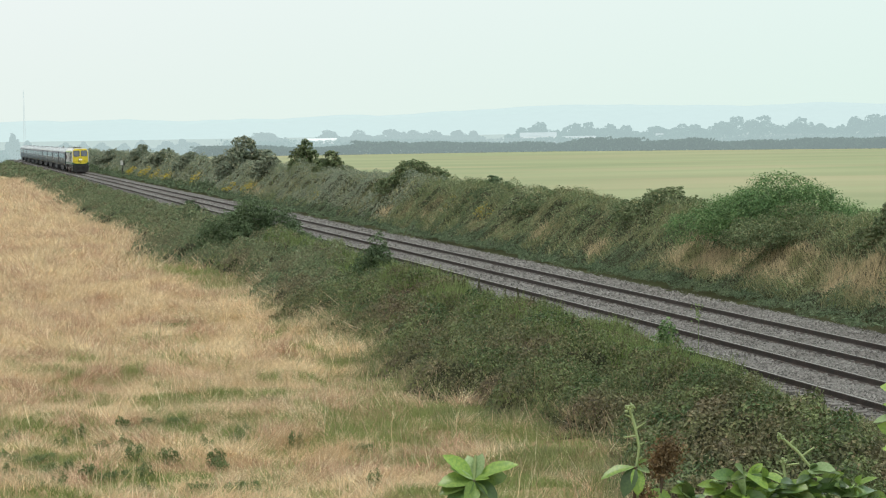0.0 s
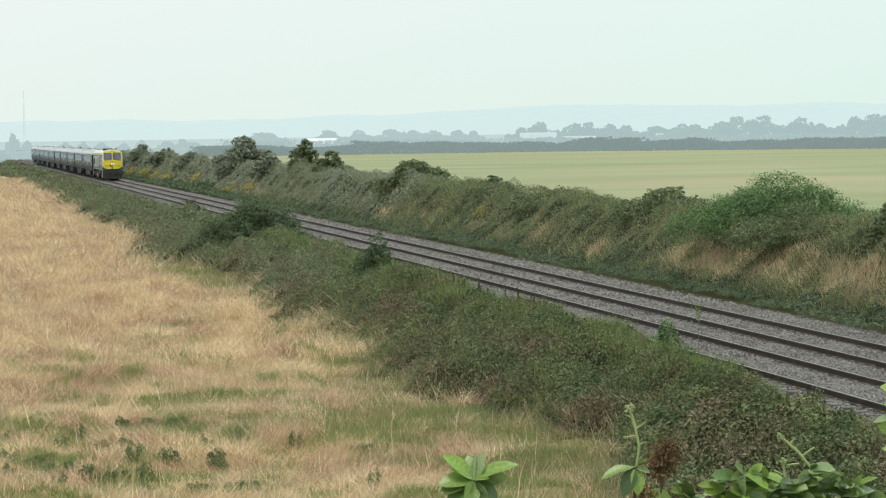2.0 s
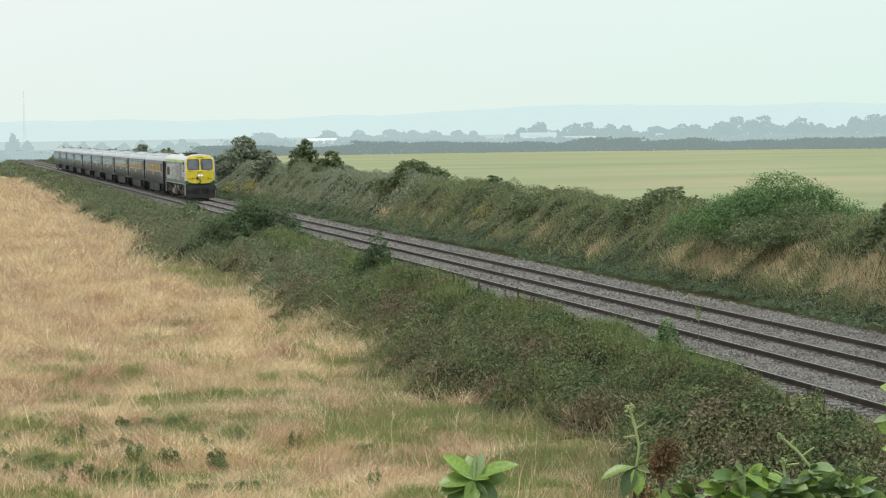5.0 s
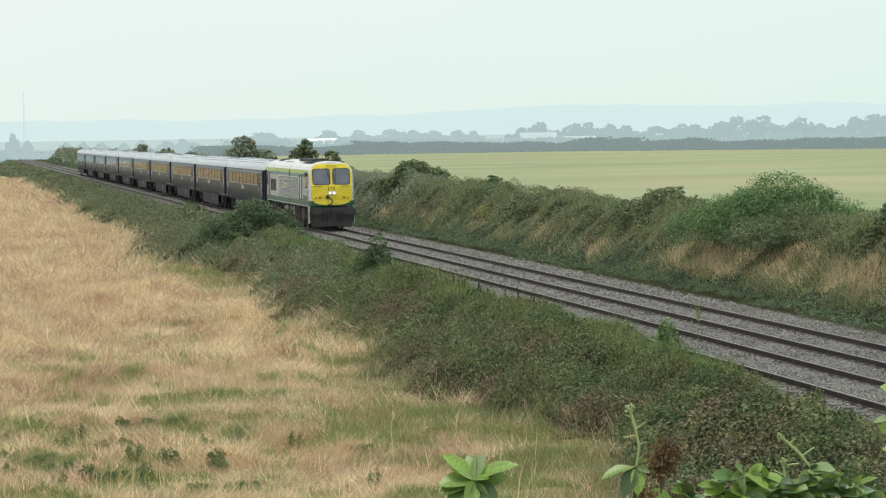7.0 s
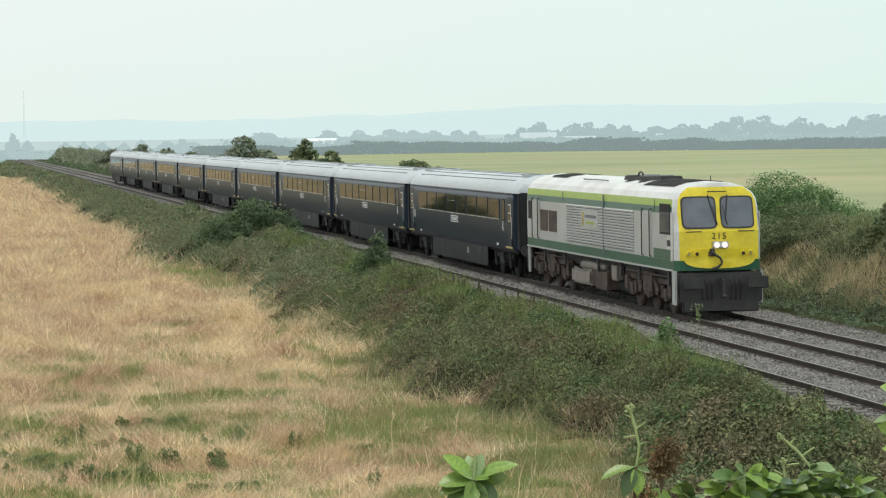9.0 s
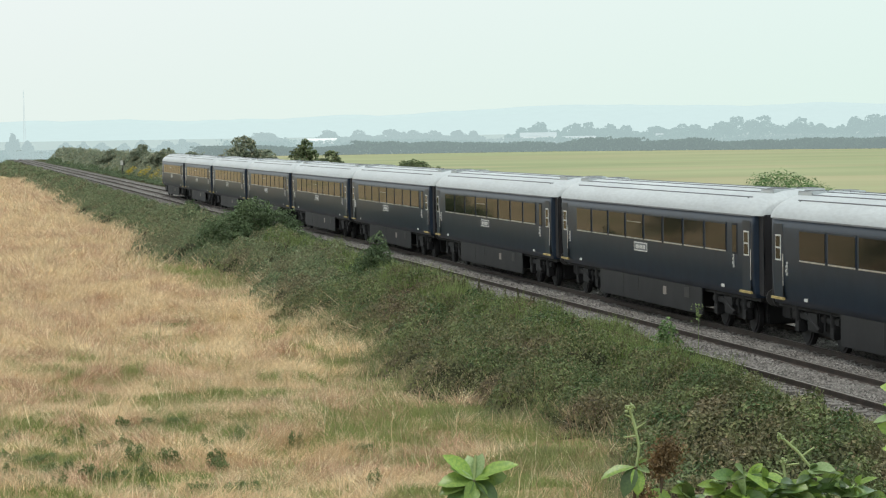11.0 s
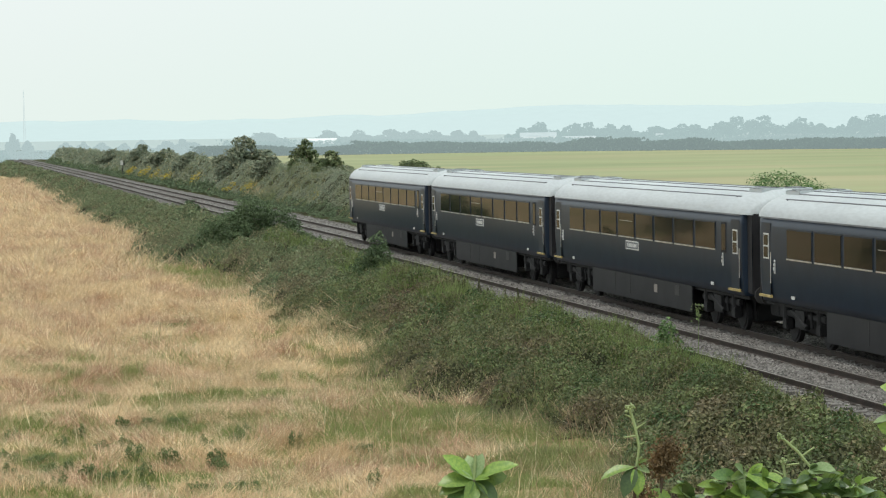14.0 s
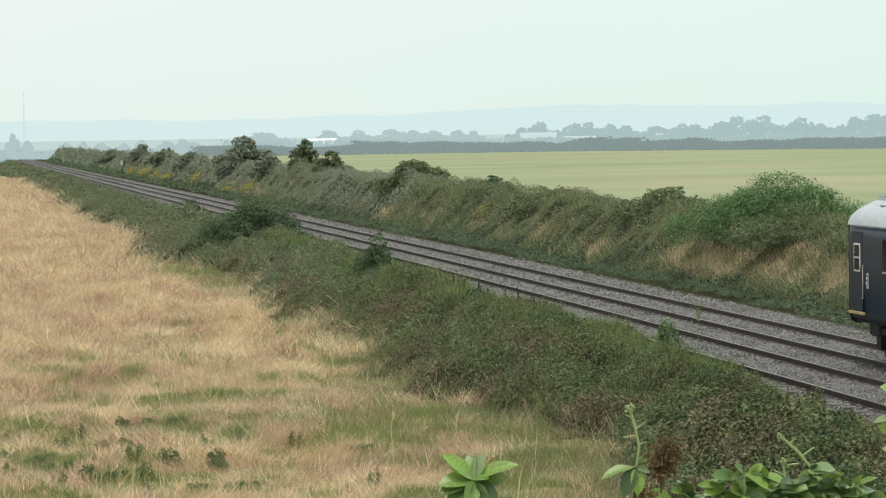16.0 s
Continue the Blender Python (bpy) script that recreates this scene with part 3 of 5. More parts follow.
def bleached(x, y):
    """Where the bank's grass is dry."""
    band = np.interp(x, [4.9, 5.3, 6.3, 7.0], [0, 1, 1, 0]) * np.interp(y, [70, 76, 98, 104], [1, 1, 1, 0])
    far = sum(np.exp(-((x - a) / 0.6) ** 2 - ((y - b) / c) ** 2) for a, b, c in ((5.5, 109, 1.6), (5.7, 121, 1.5), (5.9, 150, 3.2), (5.6, 164, 2.6), (5.4, 231, 5.0), (5.6, 136, 1.2)))
    return np.clip(band * 0.85 + far, 0, 1) * (0.15 + 1.0 * vnoise(x * 2, y, 3.4, 51) + 0.35 * vnoise(x, y, 0.9, 52))


def build_bank():
    leaf, ivy, grass, dry, grey = [], [], [], [], []
    for y0, y1, n, s in ((66, 105, 90000, 0.07), (105, 160, 80000, 0.09), (160, 250, 56000, 0.13), (250, 420, 40000, 0.25), (420, 650, 16000, 0.42)):
        x, y = scatter(n, 3.9, 10.6, y0, y1)
        x = np.where(x < 4.4, x + 0.9 * (vnoise(x, y, 2.5, 58) - 0.3), x)
        is_ivy = x < 5.15 + 0.9 * (vnoise(x, y, 3, 53) - 0.5)
        is_dry = bleached(x, y) + RNG.normal(0, 0.1, n) > 0.62
        hc = far_canopy(x, y)
        z = height(x, y) + hc * (1 - 0.3 * RNG.uniform(0, 1, n) ** 2) + np.abs(RNG.normal(0, 0.05, n))
        p, face = np.stack([x, y, z], 1), slope_of(far_canopy, x, y)
        ivy.append(leaves(p[is_ivy], s, face=face[is_ivy]))
        b = ~is_ivy & ~is_dry
        # past y = 160 the scrub takes the leaf colour paled for haze
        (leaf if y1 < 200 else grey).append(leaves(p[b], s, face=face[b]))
        x, y = scatter(int(n * 0.5), 4.7, 10.2, y0, y1)
        d = bleached(x, y) + RNG.normal(0, 0.1, len(x)) > 0.5
        base = np.stack([x, y, height(x, y) + far_canopy(x, y) * 0.55], 1)
        turn = 9.0 * vnoise(x, y, 1.8, 56)
        comb = np.stack([np.cos(turn), np.sin(turn)], 1) * 0.4
        tall = 0.5 + 0.8 * vnoise(x, y, 1.2, 54)
        dry.append(blades(base[d], 0.5 * tall[d], np.full(d.sum(), s * 0.28), 0.4, RNG, comb[d]))
        g = ~d & (vnoise(x, y, 1.7, 55) > 0.5) & (RNG.uniform(0, 1, len(x)) < 0.8)
        base[:, 2] += far_canopy(x, y) * 0.25
        grass.append(blades(base[g], 0.38 * tall[g], np.full(g.sum(), s * 0.25), 0.5, RNG, comb[g]))
    # the same added dark sheet below the bank's leaves
    thicket("bank_stems", far_canopy, 4.75, 10.6, "dark underlay sheet for the shaded inside of the bank's scrub")
    for name, lst, m, lab, cat in (("bank_scrub", leaf, "bank_leaf", "scrubby green hedge bank along the railway", "hedge"), ("bank_scrub", grey, "bush_hazed", "scrub far along the railway bank, leaves paled for haze", "hedge"), ("bank_ivy", ivy, "ivy_leaf", "low dark ivy at the foot of the bank", "ivy"),
                                   ("bank_grass", grass, "mixed_grass", "long green grass on the railway bank", "grass"), ("bank_dry_grass", dry, "bank_straw", "bleached tall grass on the railway bank", "grass")):
        stuff(name, joined(lst), M[m], lab, cat)


def lobe_points(lobes, n, rng):
    """Leaf points and their outward directions: sprays over a heap of lobes (x, y, z, rx, ry, rz), with an uneven outline."""
    lob = np.array(lobes, float)
    w = lob[:, 3] * lob[:, 5] + lob[:, 4] * lob[:, 5]
    c = max(n // 22, 60)
    k = rng.choice(len(lob), c + n, p=w / w.sum())
    d = rng.normal(size=(c + n, 3))
    d /= np.linalg.norm(d, axis=1, keepdims=True)
    d[:, 2] = np.where(d[:, 2] < -0.4, -d[:, 2], d[:, 2])
    r = 1.0 - 0.35 * rng.uniform(0, 1, c + n) ** 1.7 + rng.normal(0, 0.03, c + n)
    mid = lob[k, :3] + d * lob[k, 3:] * r[:, None]
    spray = lob[k[:c], 3:].mean(1) * rng.uniform(0.11, 0.24, c)
    j = rng.integers(0, c, n)
    g = rng.normal(size=(n, 3))
    g /= np.linalg.norm(g, axis=1, keepdims=True)
    g[:, 2] = np.where(g[:, 2] < -0.3, -g[:, 2], g[:, 2])
    p = mid[j] + g * (spray[j] * rng.uniform(0.55, 1.05, n))[:, None] * [1.15, 1.15, 0.8]
    face = g * 0.8 + d[j] * 0.5 + [0, 0, 0.45]
    # leaves between the sprays close the crown
    fill = rng.uniform(0, 1, n) < 0.42
    p[fill] = (lob[k, :3] + d * lob[k, 3:] * (r * 0.94)[:, None])[c:][fill]
    face[fill] = d[c:][fill] + [0, 0, 0.3]
    return p, face


def bush(name, label, x, y, h, w, material, n, size, seed, depth=None, trunk=0.0, category="bush", lobes=9, group="", peak=0.5, z=None, fall=0.45):
    """A bush or tree: woody stems that taper, and a crown of leaves over uneven lobes. w: width along the line of sight's normal."""
    rng = np.random.default_rng(seed)
    z0 = float(height(x, y)) - 0.05 if z is None else z
    ob = thing(name, label, category, group, pose(x, y, z0))
    depth = depth or w * 0.8
    heap = []
    for i in range(lobes):
        a, q = 2 * i / (lobes - 1) - 1 + rng.normal(0, 0.1), rng.uniform(-0.8, 0.8)
        tall = (1 - abs(a - (peak * 2 - 1)) ** 2.6 * fall) * rng.uniform(0.78, 1.0)
        rz = (h - trunk) * 0.30 * rng.uniform(0.8, 1.25)
        cz = trunk + max((h - trunk) * tall - rz, rz * 0.5) * rng.uniform(0.7, 1.0) if i % 3 else (h - trunk) * 0.25 + trunk
        heap.append((a * w * 0.40, q * depth * 0.35, cz, w * 0.2 * rng.uniform(0.8, 1.2), depth * 0.22, rz))
    heap.append(((peak - 0.5) * w * 0.5, 0, h - (h - trunk) * 0.26, w * 0.2, depth * 0.25, (h - trunk) * 0.26))
    p, face = lobe_points(heap, n, rng)
    v, f = leaves(p, size, 0.25, rng, face)
    share("crown", quick_mesh("crown", v, f, [material]), ob)
    bm = bmesh.new()
    for lx, ly, lz, *_ in heap[::2]:
        mid = Vector((lx * 0.3, ly * 0.3, lz * 0.45))
        rod(bm, (rng.normal(0, 0.05), rng.normal(0, 0.05), 0), mid, 0.035 * h ** 0.5, 0.025 * h ** 0.5, 6)
        rod(bm, mid, (lx, ly, lz), 0.025 * h ** 0.5, 0.008, 6)
    part("trunk", bm, M["bark"], ob)
    return ob


def build_stems():
    """Pale single stems over the dry field and the bramble edge."""
    y = 44 + RNG.uniform(0, 1, 9000) ** 1.4 * 120
    lo, hi = left_of_view(y), edge_near(y) + 2.2
    x = lo + (hi - lo) * RNG.uniform(0, 1, 9000) ** 0.7
    keep = vnoise(x, y, 2.0, 91) > 0.35
    x, y = x[keep], y[keep]
    stuff("grass_stems", blades(ground_points(x, y), 0.75 * (0.6 + 0.6 * vnoise(x, y, 1.5, 92)), 0.010 + 0.00012 * y, 0.4), M["dry_grass"], "pale bleached grass stems standing above the field", "grass")


def build_trackside():
    """Fresh weeds and grass along the near rail."""
    x, y = scatter(40000, -7.0, -4.8, 46, 130)
    keep = (vnoise(x, y, 4.0, 95) * 0.6 + vnoise(x, y, 0.8, 96) * 0.4 > np.interp(y, [46, 52, 56, 80, 130], [0.8, 0.62, 0.38, 0.38, 0.5])) & (RNG.uniform(0, 1, len(x)) < (x + 7.4) / 2)
    x, y = x[keep], y[keep]
    p = np.stack([x, y, height(x, y) + near_canopy(x, y) * 0.8], 1)
    stuff("trackside_weeds", blades(p, 0.5 * (0.5 + 0.8 * vnoise(x, y, 1.2, 97)), 0.012 + 0.0002 * y, 0.35), M["fresh_grass"], "fresh light green weeds along the near rail", "weeds")


build_dry_field()
build_stems()
build_trackside()
build_brambles()
build_bank()

# bushes on the camera's side of the line
bush("bush", "dark green rounded bush among brambles by the track", -6.3, 133.0, 2.95, 5.6, M["bush_dark"], 16000, 0.12, 1, peak=0.42, lobes=12)
bush("bush", "small dark green bush beside the near rail", -5.9, 98.5, 2.3, 2.0, M["bush_dark"], 6000, 0.085, 2, lobes=11)
bush("bush", "small rounded bush by the near rail", -5.6, 177.0, 1.8, 2.1, M["bush_dark"], 3000, 0.12, 3, lobes=9)
# bushes in the dry field, seen in the coach windows
bush("bush", "dark rounded bush standing in the dry field", -22.9, 149.0, 2.7, 3.2, M["bush_dark"], 4000, 0.14, 51)
bush("bush", "dark rounded bush standing in the dry field", -23.9, 115.0, 2.6, 2.8, M["bush_dark"], 4000, 0.14, 52)
# bushes on the bank
bush("elder_bush", "large fresh green elder bush on the railway bank", 8.5, 93.2, 2.65, 7.2, M["bush_green"], 50000, 0.08, 4, peak=0.46, lobes=24, fall=0.75)
bush("bush", "olive thorn scrub below an elder on the bank", 7.1, 87.5, 1.75, 5.0, M["bush_olive"], 18000, 0.075, 43, lobes=14)
bush("bush", "yellowish green bush at the field edge", 8.0, 79.5, 2.0, 2.6, M["bush_olive"], 6000, 0.1, 5, lobes=6)
bush("bush", "broad green thorn bush on the bank", 8.4, 169.0, 2.5, 4.7, M["bush_olive"], 13000, 0.15, 6, lobes=9)
bush("bush", "low dark thorn bush on the bank", 8.2, 143.0, 1.8, 2.6, M["bush_dark"], 4000, 0.14, 7)
bush("bush", "low dark thorn bush on the bank", 8.4, 128.0, 1.5, 3.6, M["bush_olive"], 5000, 0.14, 8)
bush("bush", "low green scrub on the bank", 8.6, 109.0, 1.6, 4.2, M["bush_olive"], 7000, 0.13, 9)
bush("tree", "small dark upright tree on the bank", 8.6, 221.0, 3.7, 2.8, M["bush_olive"], 5000, 0.2, 10, trunk=0.4, category="tree", lobes=8)
bush("tree", "small round tree on the bank", 9.4, 212.0, 3.0, 3.2, M["bush_olive"], 5000, 0.2, 11, trunk=0.3, category="tree", lobes=8)
# the next seven have haze painted into their leaf colour
bush("tree", "spreading green tree over the bank", 8.4, 266.0, 4.4, 5.6, M["bush_hazed"], 8000, 0.24, 12, trunk=0.3, category="tree", lobes=10)
bush("bush", "dark green bush on the bank", 6.8, 262.0, 3.1, 3.2, M["bush_hazed"], 4500, 0.22, 13)
bush("bush", "dark green bush on the bank", 7.2, 236.0, 2.6, 3.0, M["bush_hazed"], 4500, 0.2, 14)
bush("bush", "long dark hedge bush on the bank", 7.4, 385.0, 3.2, 4.5, M["bush_hazed"], 4000, 0.3, 15)
bush("bush", "green hedge bush on the bank", 7.4, 345.0, 2.6, 5.0, M["bush_hazed"], 4500, 0.28, 16)
bush("bush", "green hedge bush on the bank", 7.2, 310.0, 2.7, 4.6, M["bush_hazed"], 4500, 0.26, 17)
bush("bush", "green hedge bush on the bank", 6.6, 440.0, 2.8, 5.0, M["bush_hazed"], 3500, 0.34, 18)
for gx, gy, gh, gw, sd in ((5.6, 318, 1.5, 2.6, 31), (5.4, 334, 1.45, 2.2, 32), (5.5, 352, 1.5, 2.4, 33), (5.6, 284, 1.6, 1.5, 34), (5.3, 376, 1.5, 1.8, 35), (5.7, 236, 1.2, 2.0, 36), (5.5, 250, 1.1, 1.6, 40), (6.6, 147, 1.3, 0.9, 37), (6.4, 137, 1.2, 1.5, 38), (5.8, 196, 1.1, 0.6, 39)):
    bush("gorse_bush", "gorse bush in bright yellow flower", gx, gy, gh, gw, M["gorse"], 420 if gy > 200 else 160, 0.06 + gy * 0.00022, sd, depth=6.0 if gy > 200 else 1.5, group="gorse on the bank", lobes=8)
bush("bush", "clump of fresh green weeds beside the near rail", -5.35, 60.2, 1.5, 1.15, M["bush_green"], 1500, 0.075, 41, lobes=5)
bush("bush", "clump of fresh green weeds beside the near rail", -5.5, 66.5, 1.15, 0.9, M["bush_green"], 900, 0.07, 42, lobes=5)


# ---- the train ----
TRAIN = []
# half section of the locomotive: half width, height; one paint per strip
LOCO_SEC = [(1.32, 1.36), (1.32, 1.66), (1.32, 2.02), (1.32, 2.5), (1.32, 3.02), (1.31, 3.22), (1.28, 3.44), (1.17, 3.62), (0.92, 3.79), (0.55, 3.90), (0.0, 3.95)]
LOCO_NOSE = [0.0, 0.0, 0.0, 0.02, 0.17, 0.20, 0.25, 0.29, 0.33, 0.36, 0.40]


def nose_y(x, z):
    """The face's depth at x, z."""
    y = np.interp(z, [p[1] for p in LOCO_SEC], LOCO_NOSE)
    return float(y + 0.09 * (abs(x) / 1.18) ** 2)


def loco_body(loco):
    names = ["dark_green", "silver", "silver", "silver", "dark_green", "light_green", "loco_roof", "loco_roof", "loco_roof", "loco_roof"]
    slots = ["dark_green", "silver", "light_green", "loco_roof", "yellow", "loco_white"]
    bm = bmesh.new()
    ys = [1.0, 2.4, 8.4, 14.0, 19.5]
    rings = []
    for y in ys:
        rings.append([bm.verts.new((s * w, y, z)) for s in (-1, 1) for w, z in (LOCO_SEC if s < 0 else LOCO_SEC[-2::-1])])
    n = len(rings[0])
    for a, b in zip(rings, rings[1:]):
        for i in range(n - 1):
            q = bm.faces.new((a[i], a[i + 1], b[i + 1], b[i]))
            k = i if i < 10 else 19 - i
            q.material_index = slots.index(names[k])
    bm.faces.new(rings[-1]).material_index = 1
    # nose: plan outlines by height, from the near side round the face to the far side
    prev = None
    for (w, z), yf in zip(LOCO_SEC, LOCO_NOSE):
        k = w / 1.32
        xs = [-1.32, -1.31, -1.2, -0.8, -0.4, 0, 0.4, 0.8, 1.2, 1.31, 1.32]
        yy = [1.0, yf + 0.30, yf + 0.10, yf + 0.045, yf + 0.012, yf, yf + 0.012, yf + 0.045, yf + 0.10, yf + 0.30, 1.0]
        row = [bm.verts.new((x * k, min(y, 1.0), z)) for x, y in zip(xs, yy)]
        if prev:
            for i in range(10):
                q = bm.faces.new((prev[i], prev[i + 1], row[i + 1], row[i]))
                zm = (prev[i].co.z + row[i].co.z) / 2
                face = 1 < i < 8
                col = "dark_green" if zm < 1.62 else "yellow" if face and zm < 3.80 else "loco_white"
                if not face and zm > 3.05 and i in (0, 9) and zm < 3.44:
                    col = "dark_green" if zm < 3.2 else "light_green"
                q.material_index = slots.index(col)
        prev = row
    bmesh.ops.remove_doubles(bm, verts=bm.verts[:], dist=0.002)
    part("body", bm, [M[s] for s in slots], loco, "silver body with green bands and a yellow front")


def loco_patch(name, cx, cz, rx, rz, material, parent, off=0.012, power=5.0, label="", seg=28):
    """A round-cornered panel that lies on the nose."""
    bm = bmesh.new()
    ring, back = [], []
    for i in range(seg):
        a = 2 * math.pi * i / seg
        c, s = math.cos(a), math.sin(a)
        x = cx + rx * math.copysign(abs(c) ** (2 / power), c)
        z = cz + rz * math.copysign(abs(s) ** (2 / power), s)
        y = nose_y(x, z)
        ring.append(bm.verts.new((x, y - off, z)))
        back.append(bm.verts.new((x, y + 0.02, z)))
    mid = bm.verts.new((cx, nose_y(cx, cz) - off, cz))
    for i in range(seg):
        j = (i + 1) % seg
        bm.faces.new((mid, ring[i], ring[j]))
        bm.faces.new((ring[i], back[i], back[j], ring[j]))
    return part(name, bm, material, parent, label)


def handrail(parent, pts, r=0.018, material=None, name="handrail"):
    bm = bmesh.new()
    for p, q in zip(pts, pts[1:]):
        rod(bm, p, q, r, r, 6)
    return part(name, bm, material or M["black"], parent)


def wheel_part(parent, x, y, r, material):
    bm = bmesh.new()
    s = 1 if x > 0 else -1
    rod(bm, (x - s * 0.07, y, r), (x + s * 0.06, y, r), r, r, 24)
    rod(bm, (x + s * 0.06, y, r), (x + s * 0.09, y, r), r * 0.86, r * 0.84, 24)
    rod(bm, (x, y, r), (x + s * 0.14, y, r), r * 0.25, r * 0.2, 12)
    return part("wheel", bm, material, parent)


def loco_bogie(loco, yc):
    bogie = part("bogie", box(bmesh.new(), -0.6, 0.6, yc - 2.2, yc + 2.2, 0.55, 0.85, 0.03), M["bogie"], loco, "brown dust-covered three-axle bogie")
    for x in (-0.835, 0.835):
        for dy in (-1.9, 0, 1.9):
            wheel_part(bogie, x, yc + dy, 0.5, M["bogie"])
    for s in (-1, 1):
        bm = bmesh.new()
        box(bm, s * 1.06 - 0.05, s * 1.06 + 0.05, yc - 2.75, yc + 2.75, 0.86, 1.06, 0.03)
        box(bm, s * 1.12 - 0.06, s * 1.12 + 0.06, yc - 0.55, yc + 0.55, 0.55, 1.2, 0.03)
        rod(bm, (s * 1.2, yc - 2.4, 1.12), (s * 1.2, yc + 2.4, 1.12), 0.03, 0.03, 6)
        for dy in (-2.45, 2.45):
            box(bm, s * 1.1 - 0.1, s * 1.1 + 0.1, yc + dy - 0.22, yc + dy + 0.22, 0.5, 1.0, 0.04)
        for dy in (-1.9, 0, 1.9):
            box(bm, s * 1.08 - 0.09, s * 1.08 + 0.09, yc + dy - 0.2, yc + dy + 0.2, 0.36, 0.78, 0.03)
            for e in (-0.36, 0.36):
                rod(bm, (s * 1.1, yc + dy + e, 0.46), (s * 1.1, yc + dy + e, 0.84), 0.085, 0.085, 10)
        for dy in (-0.95, 0.95):
            rod(bm, (s * 1.17, yc + dy - 0.3, 0.62), (s * 1.17, yc + dy + 0.25, 0.98), 0.05, 0.05, 8)
            box(bm, s * 1.1 - 0.07, s * 1.1 + 0.07, yc + dy - 0.16, yc + dy + 0.16, 0.5, 0.86, 0.02)
        part("bogie_side", bm, M["bogie"], bogie)


def build_loco():
    loco = thing("locomotive", "diesel locomotive, yellow front, silver and green sides, headlights lit", "locomotive")
    loco_body(loco)
    # face
    for s in (-1, 1):
        win = loco_patch("windscreen_frame", s * 0.58, 3.05, 0.52, 0.475, M["black"], loco, 0.012, 7, "black rubber windscreen frame")
        loco_patch("windscreen", s * 0.58, 3.05, 0.475, 0.43, M["screen"], win, 0.02, 7, "tinted windscreen reflecting the sky")
        bm = bmesh.new()
        top, low = (s * 0.30, nose_y(0.3, 3.56) - 0.05, 3.56), (s * 0.14 + (0.0 if s > 0 else -0.02), nose_y(0.2, 2.78) - 0.05, 2.78)
        low = (s * 0.22 + 0.12, low[1], 2.78) if s < 0 else (0.2, low[1], 2.82)
        rod(bm, top, low, 0.014, 0.012, 6)
        rod(bm, (low[0] - 0.1, low[1] + 0.01, 3.25), (low[0] + 0.05, low[1], 2.68), 0.012, 0.012, 6)
        part("wiper", bm, M["black"], loco)
        handrail(loco, [(s * 1.02, 0.02, 2.50), (s * 1.02, -0.05, 2.50), (s * 0.58, -0.05, 2.50), (s * 0.58, 0.02, 2.50)], 0.016)
        for x, m, lab in ((0.93, M["markerlamp"], "amber marker lens"), (0.70, M["red_lens"], "dark tail lens")):
            bm = bmesh.new()
            y = nose_y(x, 1.85)
            rod(bm, (s * x, y + 0.02, 1.85), (s * x, y - 0.05, 1.85), 0.095, 0.085, 16)
            ring = part("lamp_ring", bm, M["yellow"], loco)
            bm = bmesh.new()
            rod(bm, (s * x, y - 0.03, 1.85), (s * x, y - 0.058, 1.85), 0.06, 0.055, 16)
            part("lens", bm, m, ring, lab)
    loco_patch("chin_panel", 0, 1.72, 1.08, 0.30, M["yellow"], loco, 0.03, 2.6, "yellow panel with a curved lower edge")
    housing = part("headlight_housing", box(bmesh.new(), -0.25, 0.25, -0.09, 0.05, 2.0, 2.21, 0.03), M["chrome"], loco)
    for x in (-0.12, 0.12):
        bm = bmesh.new()
        rod(bm, (x, -0.08, 2.105), (x, -0.115, 2.105), 0.085, 0.08, 16)
        part("headlight", bm, M["headlight"], housing, "lit headlight")
    handrail(loco, [(-0.28, nose_y(0, 3.66), 3.66), (-0.28, nose_y(0, 3.66) - 0.06, 3.66), (0.28, nose_y(0, 3.66) - 0.06, 3.66), (0.28, nose_y(0, 3.66), 3.66)], 0.014)
    bm = bmesh.new()
    pts = [(-0.28, -0.02, 1.96), (-0.22, -0.1, 1.86), (-0.02, -0.12, 1.72), (0.02, -0.14, 1.58), (-0.1, -0.12, 1.46), (-0.26, -0.1, 1.42)]
    for p, q in zip(pts, pts[1:]):
        rod(bm, p, q, 0.035, 0.035, 8)
    box(bm, -0.32, -0.18, -0.07, 0.0, 1.9, 2.0, 0.01)
    part("jumper_cable", bm, M["black"], loco)
    part("cable_socket", box(bmesh.new(), -0.36, -0.16, -0.06, 0.02, 1.78, 1.92, 0.015), M["bogie"], loco, "rusty brown socket")
    num = bpy.data.curves.new("fleet_number", "FONT")
    num.body, num.size, num.extrude, num.align_x = "215", 0.26, 0.004, "CENTER"
    num.space_character = 1.25
    num.materials.append(M["black"])
    share("fleet_number", num, loco, "black painted number", pose(-0.03, -0.012, 2.28, 90, 0, 0))
    # apron, buffers and coupling
    apron = part("front_apron", box(bmesh.new(), -1.28, 1.28, 0.0, 0.3, 0.42, 1.30, 0.04), M["black"], loco, "grimy black apron")
    part("snow_plough", box(bmesh.new(), -1.15, 1.15, -0.06, 0.1, 0.14, 0.5, 0.04), M["black"], apron)
    for s in (-1, 1):
        bm = bmesh.new()
        rod(bm, (s * 0.98, 0.05, 1.02), (s * 0.98, -0.42, 1.02), 0.10, 0.09, 12)
        box(bm, s * 0.98 - 0.32, s * 0.98 + 0.32, -0.52, -0.44, 0.84, 1.2, 0.03)
        part("buffer", bm, M["black"], apron)
        for dx in (0.3, 0.45, 0.6):
            bm = bmesh.new()
            rod(bm, (s * dx, -0.03, 1.1), (s * dx, -0.13, 0.95), 0.026, 0.026, 8)
